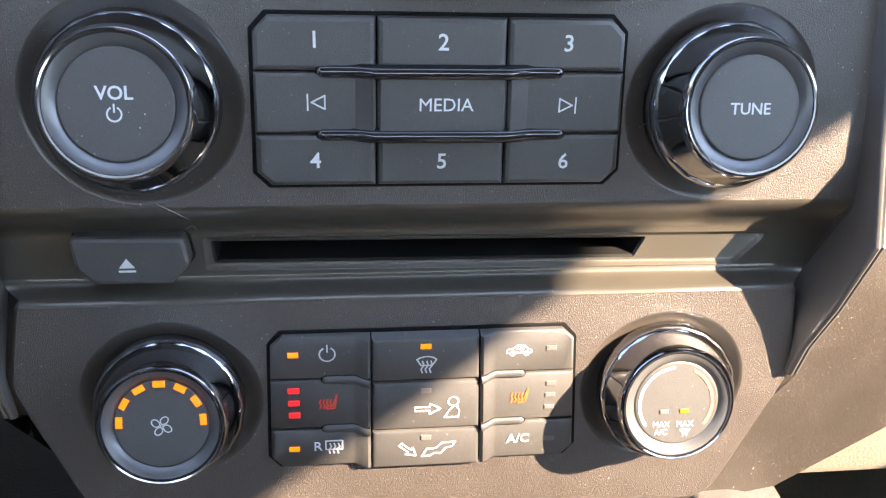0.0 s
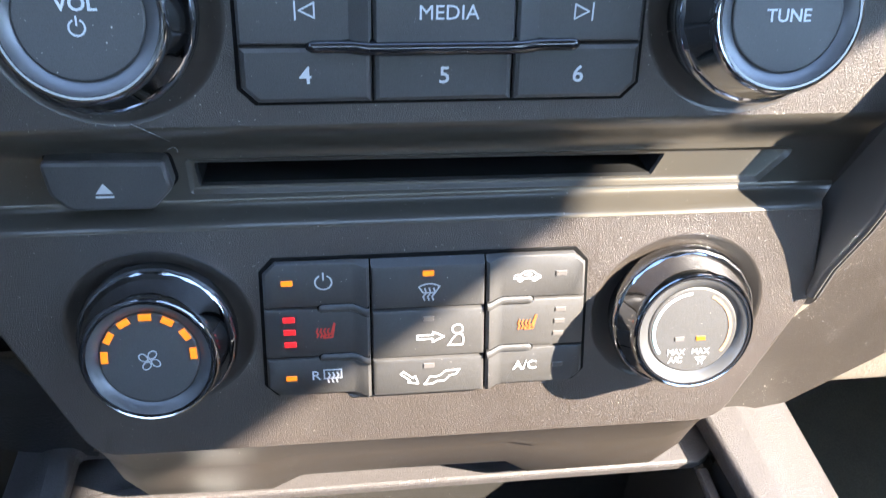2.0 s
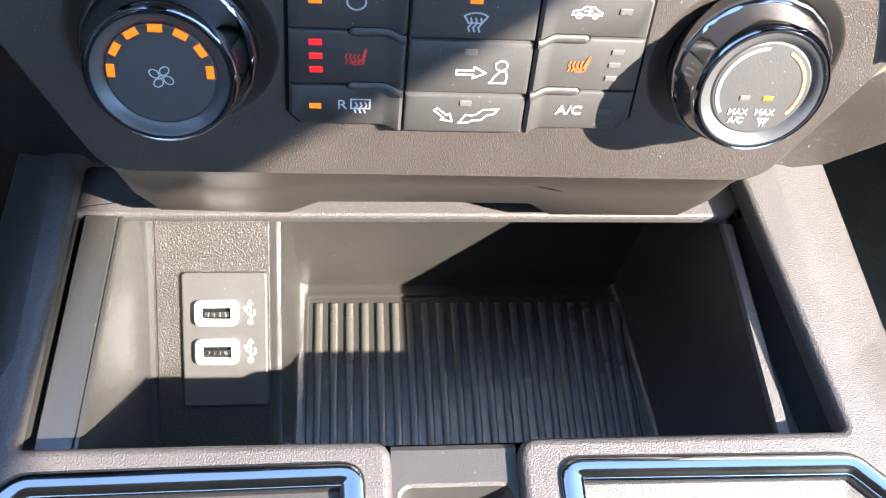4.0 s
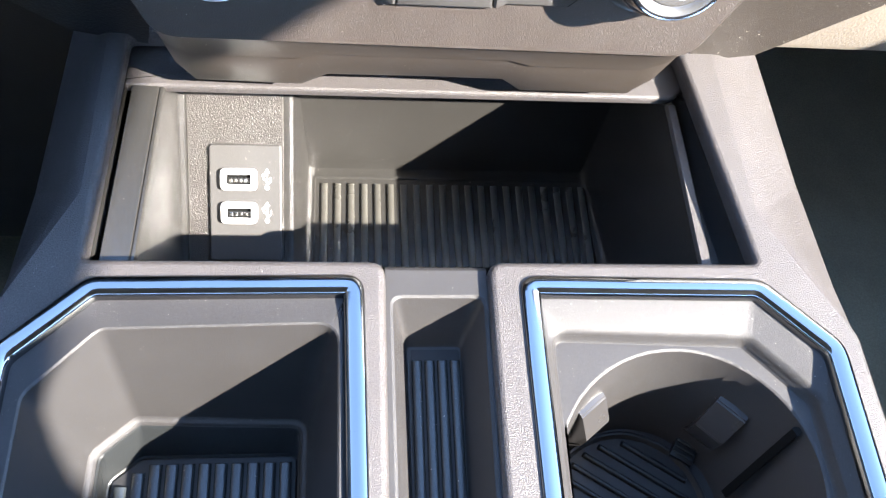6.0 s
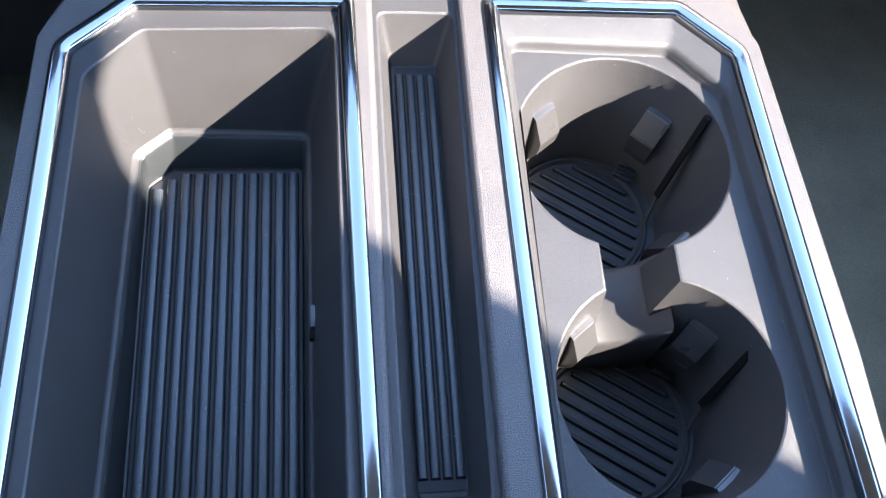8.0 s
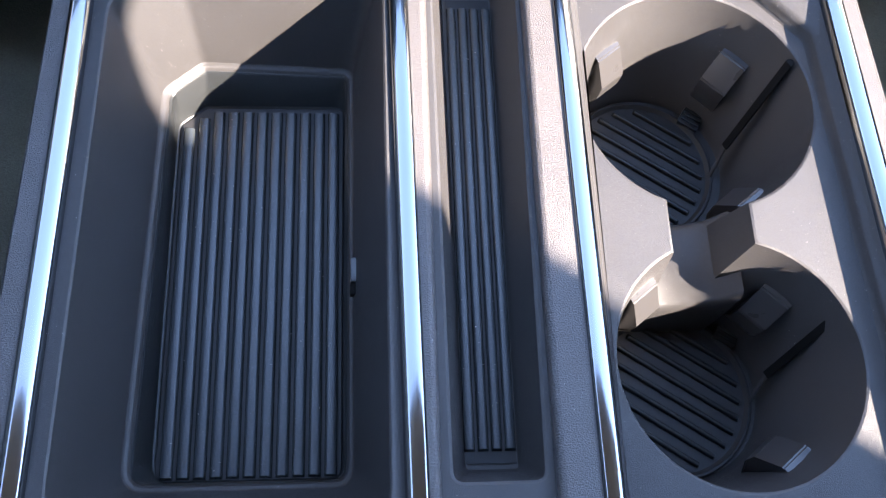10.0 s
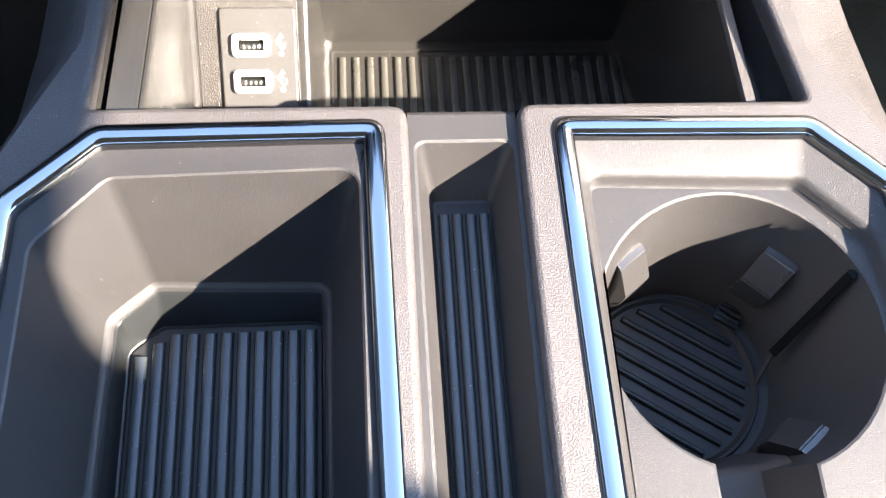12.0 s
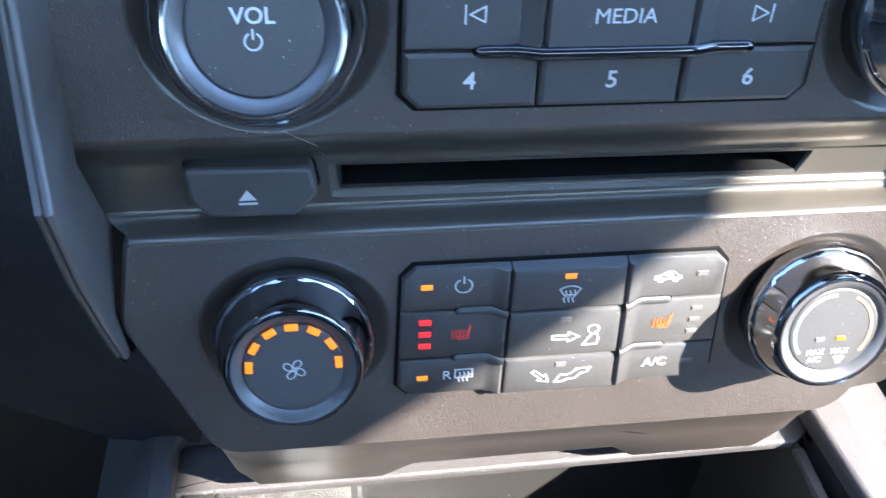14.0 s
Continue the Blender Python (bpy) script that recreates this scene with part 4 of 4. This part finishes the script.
for c, r in ((C1, R1 - 0.0015), (C2, R2 - 0.0015)):
    for a in (128, 47, -52):
        nub(c, r, a)
    # round rubber mat with slanted ribs and a rim
    place = lambda u, v, o, c=c: Vector((c[0] - 0.003 + u, c[1] + v, CUP_F + o))
    mat_c = thing("cup_mat", (c[0] - 0.003, c[1], CUP_F), "round black rubber mat in a cup holder well", "mat", group="cup holder mats")
    part("mat_disc", lathe([(0.0345, 0.0002), (0.0345, 0.0022), (0.0339, 0.0030), (0.0329, 0.0030), (0.0323, 0.0022), (0.0315, 0.0014), (0.002, 0.0014)], place, seg=56, cap=True), GROOVEDARK, mat_c, smooth=40)
    th = radians(-33)
    for k in range(-4, 5):
        dist = 0.0064 * k
        length = 2 * math.sqrt(0.0298 ** 2 - dist ** 2)
        m = Matrix.Translation((c[0] - 0.003, c[1], CUP_F + 0.0014)) @ pose(0, 0, 0, 0, 0, -33 - 90) @ pose(dist, 0, 0)
        ribs(rib_mesh("rib", 0.0022, length, 0.0020, CUPRUBBER), [m], mat_c)
    # slanting seam down the wall, with a light lip at its foot
    shift = Vector((c[0] - C1[0], c[1] - C1[1], 0))
    up, down = Vector((0.1268, 0.0800, CUP_Z - (0.0015 if c is C1 else 0.010))) + shift, Vector((0.1195, 0.0690, -0.0640)) + shift
    wide = Vector((0.45, -0.89, 0)) * 0.0017
    deep = Vector((-0.89, -0.45, 0)) * 0.0010
    bm = bmesh.new()
    loft(bm, [[p - wide, p - wide * 0.9 + deep, p + wide * 0.9 + deep, p + wide, p - deep * 3] for p in (up, down)], cap_first=True, cap_last=True)
    part("wall_seam", bm, GAP, cups, "dark upright seam")
    bm = bmesh.new()
    loft(bm, [[p - wide * 0.5, p - wide * 0.4 + deep * 0.8, p + wide * 0.4 + deep * 0.8, p + wide * 0.5] for p in (down, down + Vector((-0.0035, -0.0085, -0.0120)))], cap_first=True, cap_last=True)
    part("seam_foot", bm, LINER, cups)
    b2 = box((-0.0048, -0.0050, 0.0), (0.0048, 0.0050, 0.0035), 0.0006)
    b2.transform(Matrix.Translation((c[0] + 0.0245, c[1] + 0.0255, CUP_F + 0.001)) @ pose(0, 0, 0, 0, 0, 57))
    tab = part("mat_tab", b2, CUPRUBBER, mat_c, "small stepped rubber tab")
    for k in range(3):
        b2 = box((-0.0045, -0.0006, 0.0), (0.0045, 0.0006, 0.0014), 0.0002)
        b2.transform(Matrix.Translation((c[0] + 0.0245, c[1] + 0.0255, CUP_F + 0.0042)) @ pose(0, 0, 0, 0, 0, 57 - 90) @ pose(0, 0.0025 * (k - 1), 0))
        part("step", b2, RUBBER, tab)
# saddle between the two wells
bm = bmesh.new()
loft(bm, [[Vector((x, y, z)) for x, z in ((NL - 0.001, CUP_F), (NL - 0.001, -0.0495 - d), (NL + 0.002, -0.0500 - d), (NL + 0.010, -0.0490 - d), (NR - 0.010, -0.0465 - d), (NR - 0.003, -0.0420 - d), (NR + 0.003, -0.0320 - d), (NR + 0.003, CUP_F))]
          for y, d in ((-0.0112, 0.029), (-0.0104, 0.0130), (-0.0096, 0.0045), (-0.0086, 0.0014), (-0.0070, 0.0), (0.022, 0.0), (0.0245, 0.001), (0.0265, 0.004), (0.0330, 0.034))], closed=False, cap_first=True, cap_last=True)
part("well_saddle", bm, LINER, cups, smooth=50)
# faint moulded marks on the saddle
for k in range(6):
    b2 = box((-0.0004, -0.0002, -0.0004), (0.0004, 0.0002, 0.0004))
    b2.transform(Matrix.Translation((0.0900 + 0.0015 * k, 0.0072 + 0.0007 * k, -0.0472 + 0.0003 * k)))
    part("moulded_mark", b2, PRINT, cups, "tiny pale moulded mark")

# ---- front tray ----
TB = 0.2415


def xl(y):
    return -0.1185 + (y - 0.1395) * 0.042


def xr(y):
    return 0.1190 - (y - 0.1395) * 0.135


def ramp(y):
    return -0.0640 + 0.80 * (y - 0.209)


FLOOR = -0.105
bm = bmesh.new()
sections = []
ys = [0.1395, 0.158, 0.17, 0.19, 0.21, 0.2188, 0.2193, 0.23, TB, 0.265]
LEDGE_Y, LEDGE_Z = 0.2195, -0.0100
for y in ys:
    r, l = xr(y), xl(y)
    p, q, f = 0.1029 - 0.018 * (y - 0.145), 0.1076 - 0.025 * (y - 0.1431), 0.0990 - 0.1276 * (y - 0.1737)
    rz = max(FLOOR + 0.0024, ramp(y))
    row = ((r + 0.0002, -0.006), (r - 0.0008, -0.0240), (q + 0.0006, -0.0240), (q + 0.0001, -0.0135), (q - 0.0008, -0.0125), (p + 0.0008, -0.0125), (p, -0.0135), (p - 0.0010, -0.0270), (f + 0.0014, FLOOR + 0.0012), (f, FLOOR),
           (-0.0455, FLOOR), (-0.0485, FLOOR + 0.002), (-0.0535, rz - 0.0015 if rz > FLOOR + 0.003 else FLOOR + 0.0022), (-0.0550, rz), (-0.0575, rz), (-0.1000, rz),
           (-0.1015, rz + 0.002), (l + 0.0145, -0.0120), (l + 0.0138, -0.0106), (l + 0.0128, -0.0106), (l + 0.0124, -0.0112), (l + 0.0120, -0.0104), (l + 0.0024, -0.0100), (l + 0.0021, -0.0230), (l + 0.0002, -0.0230), (l - 0.0002, -0.0060))
    sections.append([Vector((x, y, min(z, LEDGE_Z - 0.0015) if y > LEDGE_Y - 0.0005 else z)) for x, z in row])
loft(bm, sections, closed=False)
bm.faces.new([bm.verts.new(p) for p in ((xl(TB), 0.261, 0.0), (xr(TB), 0.261, 0.0), (xr(TB), TB, FLOOR - 0.002), (xl(TB), TB, FLOOR - 0.002))])
bm.faces.new([bm.verts.new(p) for p in ((xl(0.1395), 0.1397, -0.006), (xr(0.1395), 0.1397, -0.006), (xr(0.1395), 0.1397, FLOOR - 0.002), (xl(0.1395), 0.1397, FLOOR - 0.002))])
tray = part("front_tray", bm, TRAYLINER, console, "charcoal plastic tray under the dash", smooth=30)
# grey guide rail beside the tray
bm = bmesh.new()
rows = []
for y in (0.1405, 0.1412, 0.18, 0.2170, 0.2180):
    p, q = 0.1029 - 0.018 * (y - 0.145), 0.1076 - 0.025 * (y - 0.1431)
    d = 0.0006 if y in (0.1405, 0.2180) else 0.0
    rows.append([Vector((x, y, z - d)) for x, z in ((q, -0.0135), (q, -0.0120), (q - 0.0006, -0.0112), (p + 0.0006, -0.0112), (p, -0.0120), (p, -0.0135))])
loft(bm, rows, closed=False, cap_first=True, cap_last=True)
part("guide_rail", bm, CONSOLE, console, "grey guide rail beside the tray", smooth=40)
# sunken ledge across the back of the tray
ledge = rounded([(-0.1280, 0.2186), (0.1030, 0.2197), (0.1120, 0.2262), (0.1280, 0.2330), (0.1280, 0.2640), (-0.1280, 0.2640)], [0.001, 0.003, 0.004, 0.001, 0.001, 0.001], 4)
part("back_ledge", slab(ledge, flat, LEDGE_Z - 0.0035, LEDGE_Z, 0.0012), CONSOLE, console)
mat_thin = rib_mesh("rib", 0.0034, 0.082, 0.0016, TRAYMAT)
ribs(mat_thin, [pose(-0.0405 + 0.00655 * k, 0.192, FLOOR - 0.0001) for k in range(21)], tray)
loop = rounded([(-0.0465, 0.150), (0.0960, 0.150), (0.0930, 0.2375), (-0.0465, 0.2375)], 0.002, 3)
bm = bmesh.new()
loft(bm, [[Vector((x, y, FLOOR)) for x, y in shifted(loop, 0.0006)], [Vector((x, y, FLOOR + 0.0008)) for x, y in loop], [Vector((x, y, FLOOR + 0.0008)) for x, y in shifted(loop, -0.0012)], [Vector((x, y, FLOOR)) for x, y in shifted(loop, -0.0018)]])
part("floor_rim", bm, TRAYLINER, tray)

# pebbled pad on the ramp
bm = bmesh.new()
loft(bm, [[Vector((x, y, ramp(y) + o)) for x, o in ((-0.0992, 0.0), (-0.0988, 0.0005), (-0.0580, 0.0005), (-0.0576, 0.0))] for y in (0.1600, 0.18, 0.20, 0.22, 0.2410, 0.2530)], closed=False)
part("ramp_pad", bm, RAMP, tray, "pebbled black pad", smooth=0)

# double port plate on the ramp
ramp_turn = Matrix(((1, 0, 0), (0, 1 / math.sqrt(1.64), -0.8 / math.sqrt(1.64)), (0, 0.8 / math.sqrt(1.64), 1 / math.sqrt(1.64))))


def on_ramp(x, v, o):
    return Vector((-0.0735 + x, 0.2040, ramp(0.2040))) + ramp_turn @ Vector((0, v, o)) * 1.0


plate_loop = rounded([(-0.0160, -0.0290), (0.0150, -0.0290), (0.0150, 0.0225), (-0.0160, 0.0225)], 0.002, 4)
plate = part("port_plate", slab(plate_loop, on_ramp, -0.001, 0.0022, 0.0006), BUTTON, console, "dark plate with two white charging ports")
for v in (0.0074, -0.0074):
    ring = rounded([(-0.0114, v - 0.0048), (0.0046, v - 0.0048), (0.0046, v + 0.0048), (-0.0114, v + 0.0048)], 0.0026, 5)
    inner = rounded([(-0.0086, v - 0.0022), (0.0018, v - 0.0022), (0.0018, v + 0.0022), (-0.0086, v + 0.0022)], 0.0004, 5)
    bm = bmesh.new()
    loft(bm, [[on_ramp(x, w, 0.002) for x, w in ring], [on_ramp(x, w, 0.0040) for x, w in ring], [on_ramp(x, w, 0.0045) for x, w in shifted(ring, -0.0005)], [on_ramp(x, w, 0.0045) for x, w in shifted(inner, 0.0004)], [on_ramp(x, w, 0.0042) for x, w in inner], [on_ramp(x, w, 0.0020) for x, w in inner]])
    port = part("charging_port", bm, WHITE, plate, "white framed charging port")
    part("port_well", slab(inner, on_ramp, 0.002, 0.00245, 0.0001), GAP, port)
    part("socket", slab([(-0.0080, v - 0.0016), (0.0012, v - 0.0016), (0.0012, v + 0.0006), (-0.0080, v + 0.0006)], on_ramp, 0.0022, 0.0034, 0.0002), SLOTLIP, port, "dark contact tongue")
    for k in range(4):
        part("contact", slab([(-0.0073 + 0.0021 * k, v - 0.0012), (-0.0062 + 0.0021 * k, v - 0.0012), (-0.0062 + 0.0021 * k, v + 0.0002), (-0.0073 + 0.0021 * k, v + 0.0002)], on_ramp, 0.0030, 0.0036, 0.0001), STEEL, port)
    cx = 0.0088
    strokes([[(cx, v - 0.0040), (cx, v + 0.0042)], [(cx, v - 0.0010), (cx - 0.0016, v + 0.0004), (cx - 0.0016, v + 0.0018)], [(cx, v - 0.0022), (cx + 0.0016, v - 0.0008), (cx + 0.0016, v + 0.0008)]],
            0.0006, lambda x, w: on_ramp(x, w, 0.0024), PRINT, plate, "port_symbol", filled=[arc(cx, v - 0.0036, 0.0011, 0, 330, 10), [(cx - 0.0012, v + 0.0030), (cx + 0.0012, v + 0.0030), (cx, v + 0.0050)], arc(cx - 0.0016, v + 0.0018, 0.0008, 0, 330, 8)])

# ================= beside the console =================
side = thing("lower_dash_trim", (0.5, 0.4, -0.2), "tan lower dash trim beside the console", "trim")
part("lower_trim", box((0.146, 0.300, -0.072), (0.62, 0.36, 0.03), 0.006), BEIGE, side)
knee = thing("knee_panel", (-0.5, 0.4, -0.2), "dark knee panel under the dash with slats", "panel")
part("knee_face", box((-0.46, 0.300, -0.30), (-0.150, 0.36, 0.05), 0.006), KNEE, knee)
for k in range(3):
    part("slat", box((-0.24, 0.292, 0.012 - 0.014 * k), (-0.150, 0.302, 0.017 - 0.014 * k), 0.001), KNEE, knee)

# ================= lint and scratches =================
def fibre(points, parent_label):
    cu = bpy.data.curves.new("lint_fibre", "CURVE")
    cu.dimensions, cu.bevel_depth, cu.bevel_resolution, cu.resolution_u = "3D", 0.000045, 1, 6
    sp = cu.splines.new("NURBS")
    sp.points.add(len(points) - 1)
    for q, p in zip(sp.points, points):
        q.co = (*p, 1)
    sp.use_endpoint_u, sp.order_u = True, 4
    tmp = bpy.data.objects.new("lint_fibre", cu)
    scene.collection.objects.link(tmp)
    me = bpy.data.meshes.new_from_object(tmp.evaluated_get(bpy.context.evaluated_depsgraph_get()))
    bpy.data.objects.remove(tmp)
    me.materials.clear()
    me.materials.append(PRINT)
    return tagged(new("lint_fibre", me), parent_label, "lint")


fibre([panel(-0.0700, 0.0772, 0.0004), panel(-0.0680, 0.0760, 0.0003), panel(-0.0655, 0.0745, 0.0), panel(-0.0640, 0.0730, -0.0010), panel(-0.0625, 0.0715, -0.0024)], "short pale lint fibre on the radio panel edge")
fibre([panel(-0.0640, 0.0675, -0.0060), panel(-0.0622, 0.0698, -0.0040), panel(-0.0612, 0.0682, -0.0052), panel(-0.0618, 0.0668, -0.0063)], "pale curled lint fibre above the eject button")

rng = random.Random(4)
bm = bmesh.new()
h0, h1, l0, l1 = Vector((*hole[1], -0.0075)), Vector((*hole[2], -0.0075)), Vector((*lip[1], -0.051)), Vector((*lip[2], -0.051))
out = (h1 - h0).cross(l0 - h0).normalized()
out = out if out.dot(Vector((0.08, 0, 0)) - h0) > 0 else -out
for k in range(22):
    u, v = rng.uniform(0.12, 0.75), rng.betavariate(1.6, 2.4)
    du, dv = rng.uniform(-0.03, 0.03), rng.uniform(-0.04, 0.04)
    def wall_at(a, b):
        return h0.lerp(h1, a).lerp(l0.lerp(l1, a), b) + out * 0.00025
    p, q = wall_at(u, v), wall_at(u + du, v + dv)
    w = (q - p).cross(out).normalized() * rng.uniform(0.00003, 0.00007)
    bm.faces.new([bm.verts.new(x) for x in (p - w, p + w, q + w, q - w)])
part("scratches", bm, SCUFF, console, "pale fine scratches", smooth=0)
